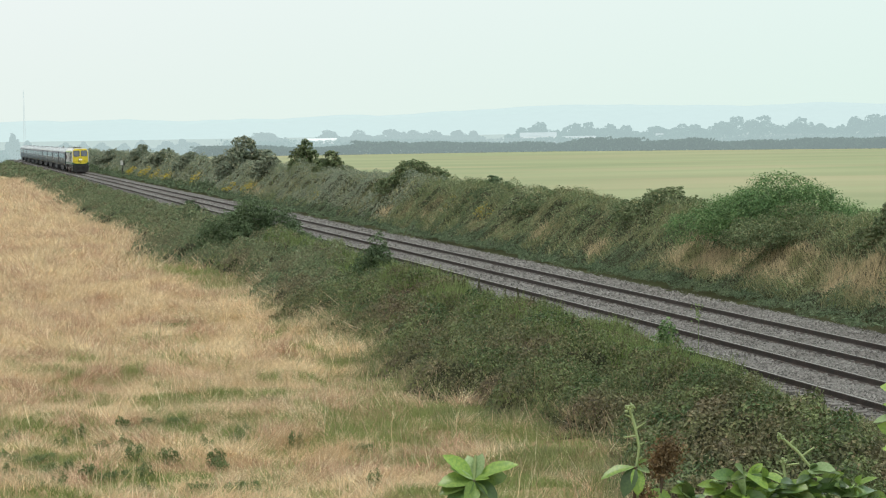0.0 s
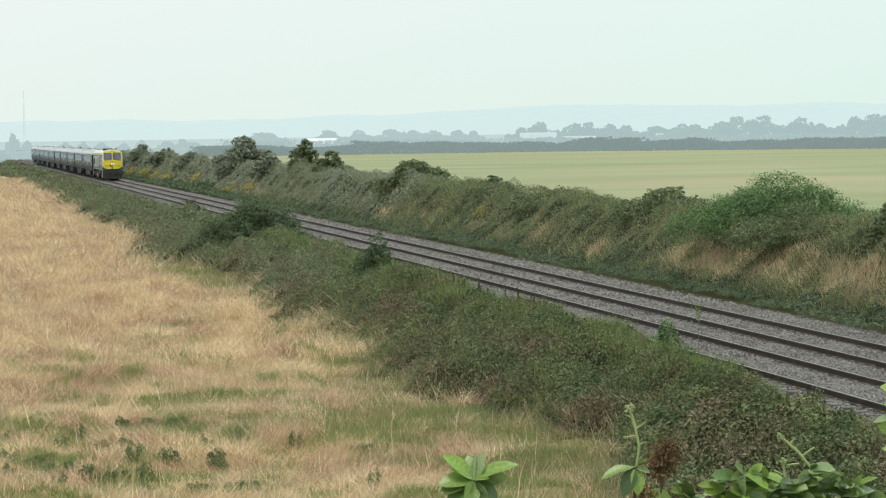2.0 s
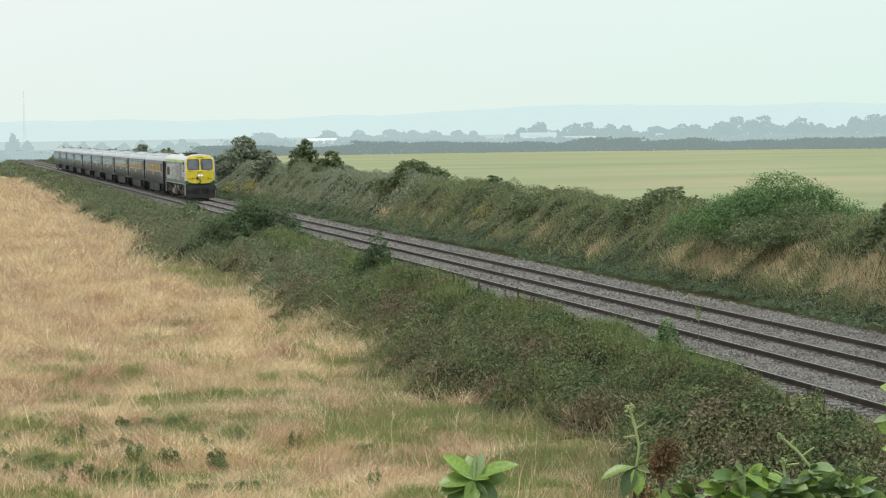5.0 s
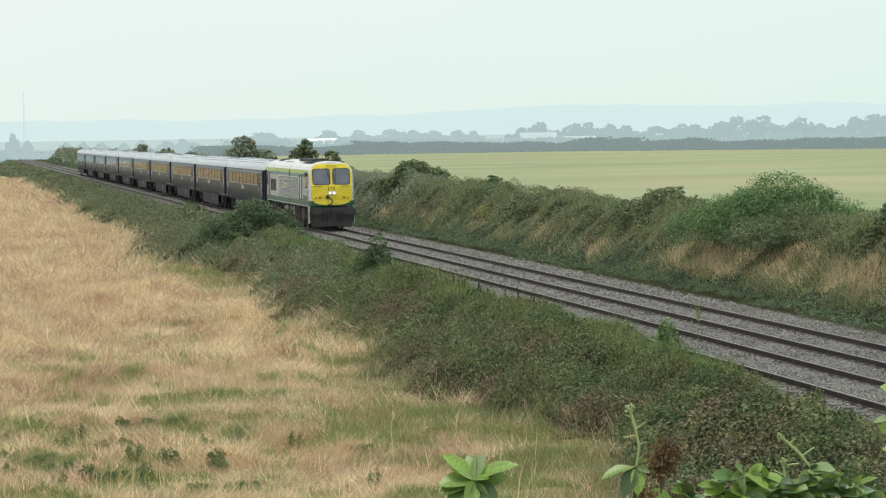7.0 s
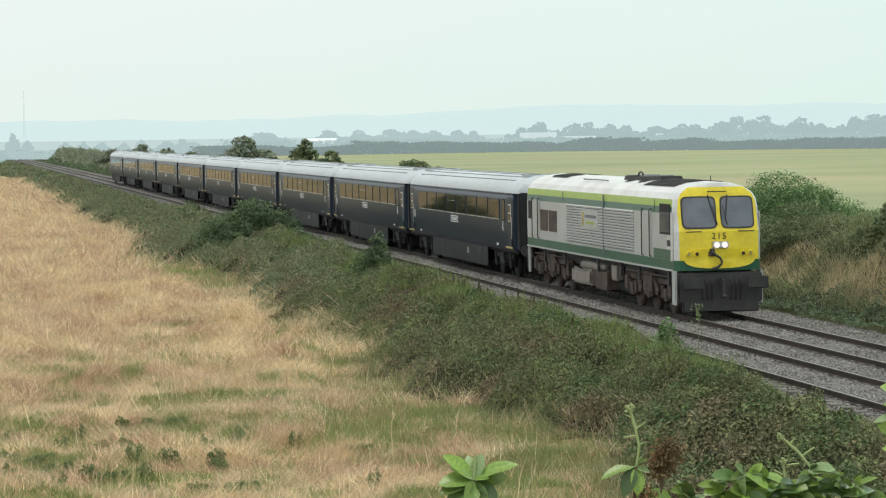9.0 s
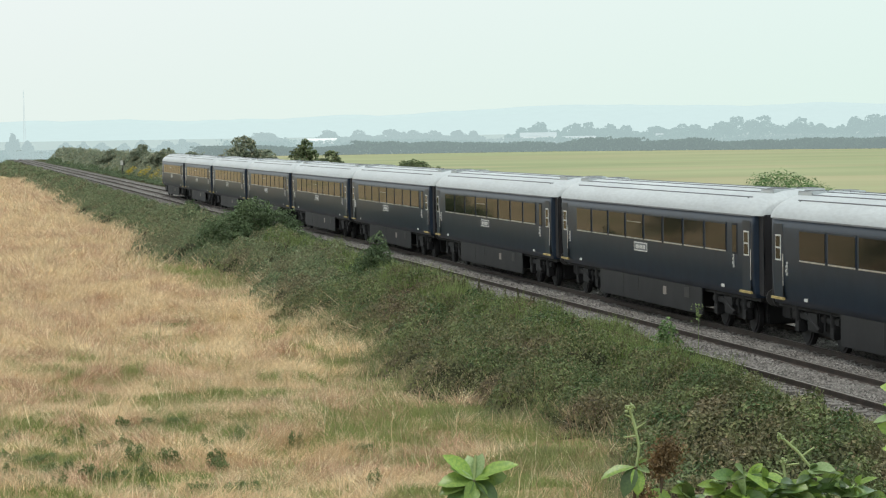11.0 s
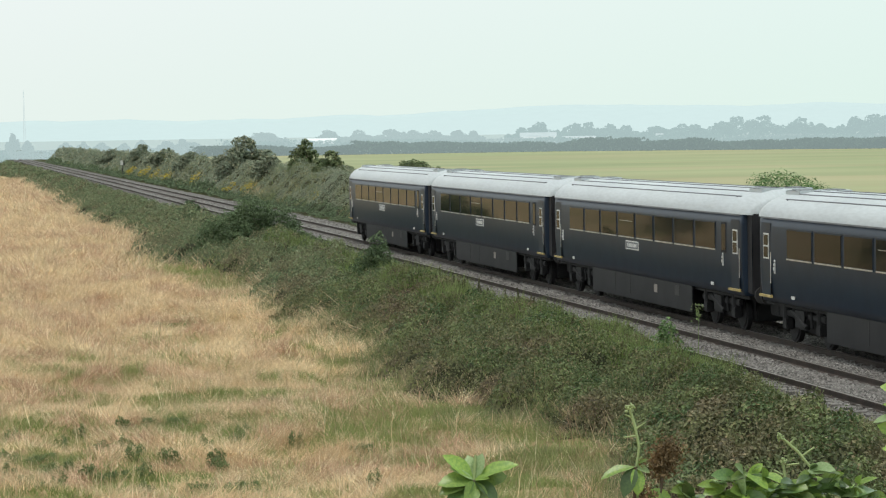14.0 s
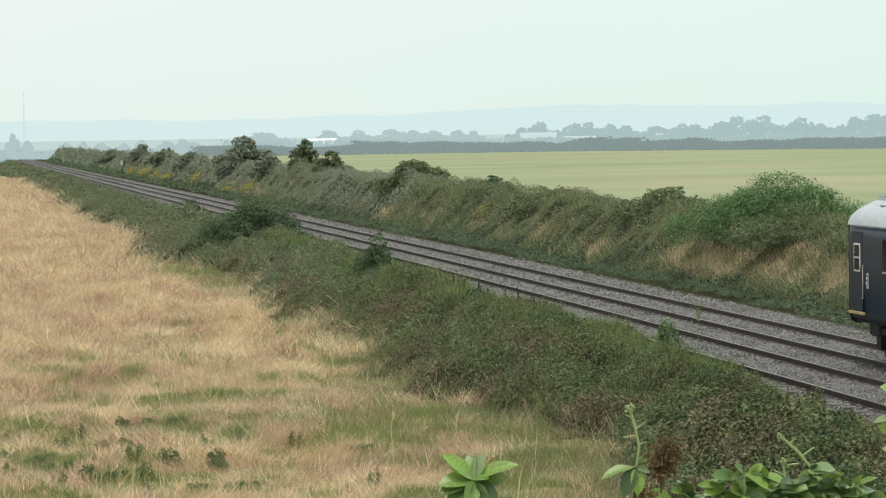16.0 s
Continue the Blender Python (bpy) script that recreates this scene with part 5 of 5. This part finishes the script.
def ridge(name, d, pts, seed, label):
    """A long low hill with an uneven crest."""
    rr = np.linspace(pts[0][0], pts[-1][0], 140)
    hh = np.interp(rr, [p[0] for p in pts], [p[1] for p in pts]) + (vnoise(rr, 0 * rr, d * 0.02, seed) - 0.5) * d * 0.0012 + (vnoise(rr, 0 * rr, d * 0.004, seed + 1) - 0.5) * d * 0.0006
    v = []
    for k, e in ((0.0, -250), (0.75, -60), (1.0, 0), (0.6, 160)):
        for r, h in zip(rr, hh):
            p = far_spot(d + e, r)
            v.append((p.x, p.y, 0.3 + (h - 0.3) * k))
    n = len(rr)
    f = [(j * n + i, j * n + i + 1, (j + 1) * n + i + 1, (j + 1) * n + i) for j in range(3) for i in range(n - 1)]
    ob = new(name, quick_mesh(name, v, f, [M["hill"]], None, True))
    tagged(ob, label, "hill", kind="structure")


# the hill is almost all emitted haze colour
ridge("backdrop_hill", 4400, [(-1900, 30), (-850, 33), (-550, 33), (-360, 32), (-250, 34), (-130, 37), (0, 38), (90, 44), (200, 46), (300, 46), (490, 44), (660, 45), (750, 42), (2000, 40)], 81, "long hill paled by painted haze")


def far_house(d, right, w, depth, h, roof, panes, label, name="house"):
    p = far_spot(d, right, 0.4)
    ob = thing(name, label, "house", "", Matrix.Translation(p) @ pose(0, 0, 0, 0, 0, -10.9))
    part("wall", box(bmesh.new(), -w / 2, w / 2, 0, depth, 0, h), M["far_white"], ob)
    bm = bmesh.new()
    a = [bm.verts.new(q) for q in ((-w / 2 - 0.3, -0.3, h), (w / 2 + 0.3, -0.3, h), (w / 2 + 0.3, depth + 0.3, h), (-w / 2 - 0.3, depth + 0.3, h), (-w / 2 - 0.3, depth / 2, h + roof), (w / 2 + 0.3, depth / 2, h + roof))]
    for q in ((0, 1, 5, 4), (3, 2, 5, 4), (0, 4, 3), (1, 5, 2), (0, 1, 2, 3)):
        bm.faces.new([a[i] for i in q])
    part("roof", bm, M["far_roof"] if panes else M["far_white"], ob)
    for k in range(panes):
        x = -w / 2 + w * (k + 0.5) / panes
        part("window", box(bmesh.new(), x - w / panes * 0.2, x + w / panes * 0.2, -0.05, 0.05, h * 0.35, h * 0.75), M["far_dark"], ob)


# walls, roofs and panes here emit haze as well
far_house(930, 34.5, 12.5, 6, 3.1, 1.4, 6, "long white farmhouse among trees, with painted haze")
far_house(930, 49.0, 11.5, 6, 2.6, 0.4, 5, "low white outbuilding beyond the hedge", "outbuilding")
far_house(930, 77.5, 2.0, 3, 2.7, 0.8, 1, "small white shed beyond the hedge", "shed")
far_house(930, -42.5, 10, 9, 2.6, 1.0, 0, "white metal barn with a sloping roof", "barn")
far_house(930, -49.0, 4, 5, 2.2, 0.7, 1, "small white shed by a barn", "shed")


def build_mast():
    p = far_spot(1500, -238.5, 0.4)
    ob = thing("mast", "slender lattice mast faded by painted haze", "mast", "", Matrix.Translation(p))
    for a in (0, 2.09, 4.19):
        c, s = math.cos(a), math.sin(a)
        part("leg", rod(bmesh.new(), (c * 0.8, s * 0.8, 0), (c * 0.22, s * 0.22, 33), 0.12, 0.08, 5), M["mast"], ob)
    for k in range(16):
        r = 0.8 - 0.58 * k / 16
        bm = bmesh.new()
        for a in (0, 2.09, 4.19):
            rod(bm, (r * math.cos(a), r * math.sin(a), k * 2), (r * math.cos(a + 2.09), r * math.sin(a + 2.09), k * 2 + 2), 0.05, 0.05, 4)
        part("brace", bm, M["mast"], ob)


build_mast()


def build_marker():
    ob = thing("marker_post", "white trackside marker board on a dark post", "sign", "", pose(4.6, 387, -0.5))
    part("post", box(bmesh.new(), -0.05, 0.05, -0.05, 0.05, 0, 2.0), M["black"], ob)
    part("board", box(bmesh.new(), -0.32, 0.08, -0.09, -0.05, 1.9, 2.6, 0.01), M["white"], ob)
    part("lamp_head", box(bmesh.new(), 0.1, 0.32, -0.1, 0.1, 1.9, 2.55, 0.03), M["black"], ob)


build_marker()


# ---- weeds and stalks ----
def weed_clump(seed, h, w, n, size):
    rng = np.random.default_rng(seed)
    ob = thing("weed_clump", "dark green leafy weed standing in dry grass", "weed", "weeds in the dry field")
    heap = [(rng.normal(0, w * 0.28), rng.normal(0, w * 0.24), h * rng.uniform(0.12, 0.42), w * 0.25, w * 0.22, h * 0.42) for _ in range(5)]
    p, face = lobe_points(heap, n, rng)
    v, f = leaves(p, size, 0.2, rng, face)
    share("foliage", quick_mesh("foliage", v, f, [M["weed"]]), ob)
    bm = bmesh.new()
    for x, y, z, *_ in heap:
        rod(bm, (x * 0.3, y * 0.3, -0.05), (x, y, z), 0.014, 0.006, 5)
    part("stem", bm, M["weed"], ob)
    return ob


CLUMPS = [weed_clump(501, 0.42, 0.40, 900, 0.032), weed_clump(502, 0.34, 0.5, 1000, 0.032), weed_clump(503, 0.5, 0.26, 700, 0.03)]
SPOTS = [(-20.9, 58.4), (-21.2, 54.2), (-19.8, 57.6), (-20.0, 52.6), (-20.4, 53.7), (-19.4, 59.0), (-18.3, 60.0), (-17.8, 60.0), (-18.6, 55.2), (-18.6, 53.1), (-20.8, 49.3), (-20.2, 50.3), (-19.6, 52.0), (-19.1, 51.5), (-18.6, 51.0), (-18.6, 49.7), (-17.2, 59.5), (-16.9, 55.2), (-17.0, 52.8), (-16.9, 52.6), (-16.0, 56.4), (-16.2, 55.6), (-17.0, 47.7), (-15.1, 55.1), (-14.7, 61.3), (-17.6, 49.8), (-21.1, 52.4), (-19.1, 56.3), (-20.3, 52.7), (-14.4, 48.8), (-17.9, 52.7), (-13.8, 53.9)]
for k, (x, y) in enumerate(SPOTS):
    m = Matrix.Translation((x, y, float(height(x, y)) + 0.02)) @ pose(0, 0, 0, 0, 0, k * 77)
    if k < 3:
        CLUMPS[k].matrix_basis = m
    else:
        copy_thing(CLUMPS[k % 3], m)


def dock(seed):
    rng = np.random.default_rng(seed)
    h = rng.uniform(1.05, 1.4)
    ob = thing("dock_plant", "dark brown dock seed spike among brambles", "weed", "dock spikes by the line")
    lean = rng.normal(0, 0.2, 2)
    part("stem", rod(bmesh.new(), (0, 0, 0), (lean[0] * h, lean[1] * h, h), 0.012, 0.006, 5), M["dock"], ob)
    n = 160
    t = rng.uniform(0.6, 1.0, n)
    r = 0.05 * (1.25 - t)
    a = rng.uniform(0, 6.28, n)
    p = np.stack([lean[0] * h * t + r * np.cos(a), lean[1] * h * t + r * np.sin(a), t * h], 1)
    share("seed_head", quick_mesh("seed_head", *leaves(p, 0.045, 0.0, rng), [M["dock"]]), ob)
    return ob


DOCKS = [dock(601), dock(602), dock(603), dock(604)]
DOCK_AT = [(-5.5, 88.0), (-5.6, 86.4), (-5.4, 84.6), (-5.5, 84.2), (-5.6, 81.5), (-5.4, 80.6), (-5.6, 79.6), (-5.4, 78.2), (-5.5, 75.4), (-5.6, 75.0), (-5.4, 74.3), (-6.0, 70.5), (-6.4, 66.0), (-5.9, 90.0), (-6.2, 72.6)]
for k, (x, y) in enumerate(DOCK_AT):
    m = Matrix.Translation((x, y, float(height(x, y)))) @ pose(0, 0, 0, 0, 0, k * 50)
    if k < 4:
        DOCKS[k].matrix_basis = m
    else:
        copy_thing(DOCKS[k % 4], m)


def tall_weed(x, y, h, seed, tuft):
    rng = np.random.default_rng(seed)
    ob = thing("tall_weed", "single tall green weed beside the near rail", "weed", "", pose(x, y, float(height(x, y))))
    part("stem", rod(bmesh.new(), (0, 0, 0), (0.03, 0, h), 0.012, 0.006, 6), M["weed"], ob)
    n = 34
    tuft = tuft // 2
    z = np.concatenate([rng.uniform(h * 0.78, h, tuft), rng.uniform(h * 0.3, h, n - tuft)])
    p = np.stack([rng.normal(0, 0.09, n), rng.normal(0, 0.09, n), z], 1)
    share("foliage", quick_mesh("foliage", *leaves(p, 0.075, 0.0, rng), [M["weed"]]), ob)


tall_weed(-5.2, 58.2, 1.9, 611, 55)
tall_weed(-5.4, 59.8, 1.25, 612, 30)
tall_weed(-5.3, 60.6, 1.15, 613, 30)
tall_weed(-5.1, 44.3, 1.3, 614, 40)


# ---- evergreen shoots close below the camera ----
FRONT = (AIM - EYE).normalized()
CAM_RIGHT = (ASIDE * math.cos(radians(0.89)) - Vector((0, 0, 1)) * math.sin(radians(0.89))).normalized()
CAM_RISE = CAM_RIGHT.cross(FRONT)


def by_eye(d, right, rise):
    return EYE + FRONT * d + CAM_RIGHT * right + CAM_RISE * rise


def leaf_mesh(name, width, curl, fold, material):
    """A leaf one metre long: blade with midrib fold, curl and a short stalk."""
    bm = bmesh.new()
    rows = []
    prof = [0.0, 0.55, 0.9, 1.0, 0.92, 0.66, 0.0]
    for i, p in enumerate(prof):
        t = i / 6
        z = -curl * t * t
        w = width * max(p, 0.03)
        rows.append([bm.verts.new((t, e * w / 2, z + fold * abs(e) * w / 2 + 0.012 * math.sin(9 * t + 3 * e) * abs(e))) for e in (-1, -0.5, 0, 0.5, 1)])
    for a, b in zip(rows, rows[1:]):
        for i in range(4):
            bm.faces.new((a[i], a[i + 1], b[i + 1], b[i]))
    me = bpy.data.meshes.new(name)
    bm.to_mesh(me)
    bm.free()
    me.polygons.foreach_set("use_smooth", np.full(len(me.polygons), True))
    me.materials.append(material)
    return me


LEAVES = [leaf_mesh("leaf", 0.46, 0.18, 0.35, M["fg_leaf"]), leaf_mesh("leaf", 0.56, 0.30, 0.2, M["fg_leaf"]), leaf_mesh("leaf", 0.42, 0.05, 0.5, M["fg_leaf"]), leaf_mesh("leaf", 0.5, 0.22, 0.3, M["fg_pale"]), leaf_mesh("leaf", 0.5, 0.28, 0.3, M["fg_dark"])]


def put_leaf(plant, base, tip, toward, kind, face=0.6, rng=random):
    """A leaf from base to tip, both (right, rise) in metres; toward: how far its tip leans to the eye."""
    o = plant.matrix_basis.translation
    b = by_eye(8.0, *base)
    t = by_eye(8.0 - toward, *tip)
    d = t - b
    x = d.normalized()
    n = (Vector((0, 0, 1)) * (1 - face) - FRONT * face + CAM_RIGHT * rng.uniform(-0.3, 0.3))
    y = n.cross(x).normalized()
    z = x.cross(y)
    m = Matrix((x, y, z)).transposed().to_4x4()
    L = d.length
    share("leaf", LEAVES[kind], plant, "", Matrix.Translation(b - o) @ m @ Matrix.Scale(L, 4))


def stalk(plant, name, pts, r, material, label=""):
    o = plant.matrix_basis.translation
    bm = bmesh.new()
    for p, q in zip(pts, pts[1:]):
        rod(bm, by_eye(8.0, *p) - o, by_eye(8.0, *q) - o, r, r * 0.92, 8)
    return part(name, bm, material, plant, label)


def woody_base(plant, tops):
    o = plant.matrix_basis.translation
    for t in tops:
        top = by_eye(8.0, *t) - o
        mid = Vector((top.x * 0.5, top.y * 0.5 + 0.05, top.z * 0.55))
        bm = bmesh.new()
        rod(bm, (0, 0, -0.1), mid, 0.045, 0.03, 8)
        rod(bm, mid, top, 0.03, 0.008, 8)
        part("branch", bm, M["bark"], plant)


def shrub_thing(label, right, rise):
    p = by_eye(8.0, right, rise)
    return thing("evergreen_shrub", label, "shrub", "shoots before the camera", Matrix.Translation((p.x, p.y, float(height(p.x, p.y)))))


def bud_cluster(plant, at, r, n, seed, material, name="flower_head", label=""):
    rng = np.random.default_rng(seed)
    o = plant.matrix_basis.translation
    bm = bmesh.new()
    c = by_eye(8.0, *at) - o
    for _ in range(n):
        d = Vector(rng.normal(size=3)).normalized() * r * rng.uniform(0.5, 1.0)
        bmesh.ops.create_icosphere(bm, subdivisions=1, radius=r * 0.26, matrix=Matrix.Translation(c + d))
    tagged(part(name, bm, material, plant, label, True), kind="stuff")


def K(x, y):
    """Offsets in hundredths of the near plane's units to metres."""
    return (x * 0.01, y * 0.01)


def build_front_shoots():
    rng = random.Random(5)
    a = shrub_thing("evergreen shoot with a rosette of glossy green leaves", 0.09, -0.75)
    c = K(9.5, -70.5)
    for tip, tw, kind, face in (((0.2, -62.6), 0.02, 2, 0.5), ((3.2, -65.6), 0.03, 3, 0.4), ((-0.4, -69.4), 0.05, 1, 0.45), ((-1.0, -73.2), 0.05, 0, 0.4), ((1.0, -77.0), 0.07, 4, 0.3), ((8.0, -77.5), 0.09, 0, 0.8), ((6.0, -79.0), 0.05, 4, 0.6), ((12.4, -78.8), 0.07, 0, 0.7), ((16.8, -74.6), 0.05, 4, 0.55), ((22.8, -65.2), 0.02, 2, 0.35), ((19.8, -68.6), -0.01, 1, 0.7), ((13.5, -69.0), 0.04, 0, 0.4), ((11.6, -62.4), 0.0, 3, 0.5), ((7.4, -62.8), -0.02, 3, 0.5), ((15.0, -80.0), 0.05, 0, 0.4)):
        put_leaf(a, c, K(*tip), tw, kind, face, rng)
    stalk(a, "stem", [c, K(9.9, -63.0)], 0.005, M["fg_stem"])
    woody_base(a, [c])
    b = shrub_thing("evergreen shoot with a tall pale flower stalk", 0.6, -0.7)
    c = K(58.8, -66.5)
    for base, tip, tw, kind, face in ((c, (48.0, -69.8), 0.02, 2, 0.25), ((57.8, -63.0), (51.0, -66.0), 0.03, 3, 0.4), (c, (54.6, -74.0), 0.05, 4, 0.7), (c, (62.0, -63.5), 0.02, 0, 0.3), ((55.2, -73.4), (46.0, -75.4), 0.04, 4, 0.2), ((46.0, -76.5), (45.0, -73.6), 0.01, 3, 0.8), (c, (63.0, -67.5), 0.02, 3, 0.4), (c, (60.0, -74.0), 0.04, 1, 0.5)):
        put_leaf(b, base, K(*tip), tw, kind, face, rng)
    stalk(b, "flower_stalk", [K(59.4, -76), K(59.2, -66), K(59.9, -60.5), K(58.6, -54), K(57.4, -50)], 0.0047, M["fg_stem"], "pale green flower stalk")
    for p, q in ((K(58.8, -55), K(61.6, -53.2)), (K(58.9, -57), K(55.3, -57.6)), (K(57.7, -51.5), K(55.6, -50.6)), (K(59.6, -59.8), K(61.4, -59.2)), (K(59.3, -64.5), K(60.9, -63.5))):
        stalk(b, "twig", [p, q], 0.0028, M["fg_stem"])
    bud_cluster(b, K(57.0, -48.7), 0.016, 26, 701, M["fg_stem"], "flower_head", "pale green flower buds")
    for p in (K(61.6, -53.2), K(55.3, -57.6), K(61.4, -59.2)):
        bud_cluster(b, p, 0.006, 6, 702, M["fg_stem"])
    woody_base(b, [K(59.3, -76), c])
    d = shrub_thing("withered brown flower head on an evergreen shrub", 0.69, -0.68)
    o = d.matrix_basis.translation
    for k, (at, r) in enumerate(((K(68.6, -61.5), 0.045), (K(66.6, -66.0), 0.05), (K(67.8, -64.0), 0.05), (K(63.0, -77.0), 0.05))):
        nr = np.random.default_rng(720 + k)
        q = nr.normal(size=(700, 3)) * r * 0.42 + np.array(by_eye(8.0, *at) - o)
        share("flower_head", quick_mesh("flower_head", *leaves(q, 0.011, 0.1, nr), [M["fg_brown"]]), d, "dry reddish-brown flower head")["kind"] = "stuff"
    stalk(d, "stem", [K(66, -80), K(67.5, -64)], 0.006, M["bark"])
    woody_base(d, [K(66, -80)])
    e = shrub_thing("mass of glossy green evergreen leaves with flower stalks", 1.05, -0.76)
    for i in range(210):
        r = rng.uniform(70, 140)
        edge = -67.6 - (4.5 if r < 80 else 0) + 2.2 * math.sin(r * 0.35) - (1.5 if r > 118 else 0) - max(0, r - 122) * 0.25
        u = edge - 2 - rng.uniform(0, 1) ** 1.2 * 16
        ang = rng.uniform(-0.5, math.pi + 0.5)
        L = rng.uniform(5.0, 9.5)
        tip = (r + L * math.cos(ang), min(u + L * 0.6 * math.sin(ang), edge + 1.0))
        put_leaf(e, K(r, u), K(*tip), rng.uniform(0.0, 0.08), rng.choice([0, 1, 1, 2, 0, 3] if i % 4 == 0 else [0, 1, 4, 4, 2]), rng.uniform(0.15, 0.75), rng)
    for pts in ([K(113.5, -68), K(110.5, -64.5), K(108.5, -62), K(104.0, -58.0)], [K(102, -76), K(104.5, -70), K(104.0, -66)]):
        stalk(e, "flower_stalk", pts, 0.0045, M["fg_stem"], "pale green flower stalk")
    for p, q in ((K(109.5, -63.3), K(113.5, -60.5)), (K(105.8, -59.6), K(107.2, -58.0)), (K(108.8, -65.5), K(105.0, -66.0)), (K(103.8, -69), K(101.0, -67.5))):
        stalk(e, "twig", [p, q], 0.003, M["fg_stem"])
    for p, r, n in ((K(103.0, -57.2), 0.014, 22), (K(104.0, -64.5), 0.013, 20), (K(85.0, -66.5), 0.006, 5), (K(93.0, -66.3), 0.007, 5), (K(101.5, -77), 0.008, 6)):
        bud_cluster(e, p, r, n, 710, M["fg_stem"])
    woody_base(e, [K(80, -82), K(100, -84), K(113.5, -70), K(125, -84)])
    g = shrub_thing("evergreen shoot reaching in from beside the camera", 1.4, -0.6)
    for base, tip, kind, face in (((140, -52), (131.5, -51.2), 3, 0.3), ((141, -57), (133.5, -53.5), 1, 0.7), ((141, -44), (134.4, -41.0), 1, 0.6), ((141, -50), (134.8, -46.5), 0, 0.4), ((142, -62), (135.0, -59.5), 1, 0.5)):
        put_leaf(g, K(*base), K(*tip), 0.02, kind, face, rng)
    stalk(g, "stem", [K(142, -75), K(141, -40)], 0.007, M["fg_stem"])
    woody_base(g, [K(142, -75)])


build_front_shoots()


for tr in TRACKS:
    build_sleepers(tr, 44.0)


# ---- what moves ----
def motions():
    """The train runs toward the camera's side at a steady pace; STATION is where the gap behind the locomotive is."""
    for ob, off in TRAIN:
        walk(ob, [(t, pose(0, s + off, 0)) for t, s in STATION])


STATION = [(0.0, 436.32), (0.5, 417.45), (1.0, 398.50), (1.5, 379.55), (2.0, 360.55), (2.5, 341.6), (3.0, 322.6), (3.5, 303.63), (4.0, 284.7),
           (5.0, 246.8), (6.0, 208.9), (6.5, 190.13), (7.0, 170.46), (7.5, 152.30), (8.0, 132.47), (8.5, 114.20), (9.0, 94.35),
           (10.0, 57.1), (11.0, 19.2), (11.5, 0.30), (12.0, -19.1), (12.5, -37.19), (13.0, -56.86), (13.5, -75.3), (14.0, -94.81), (14.5, -112.62),
           (15.0, -132.74), (15.5, -150.94), (16.0, -170.62)]
motions()
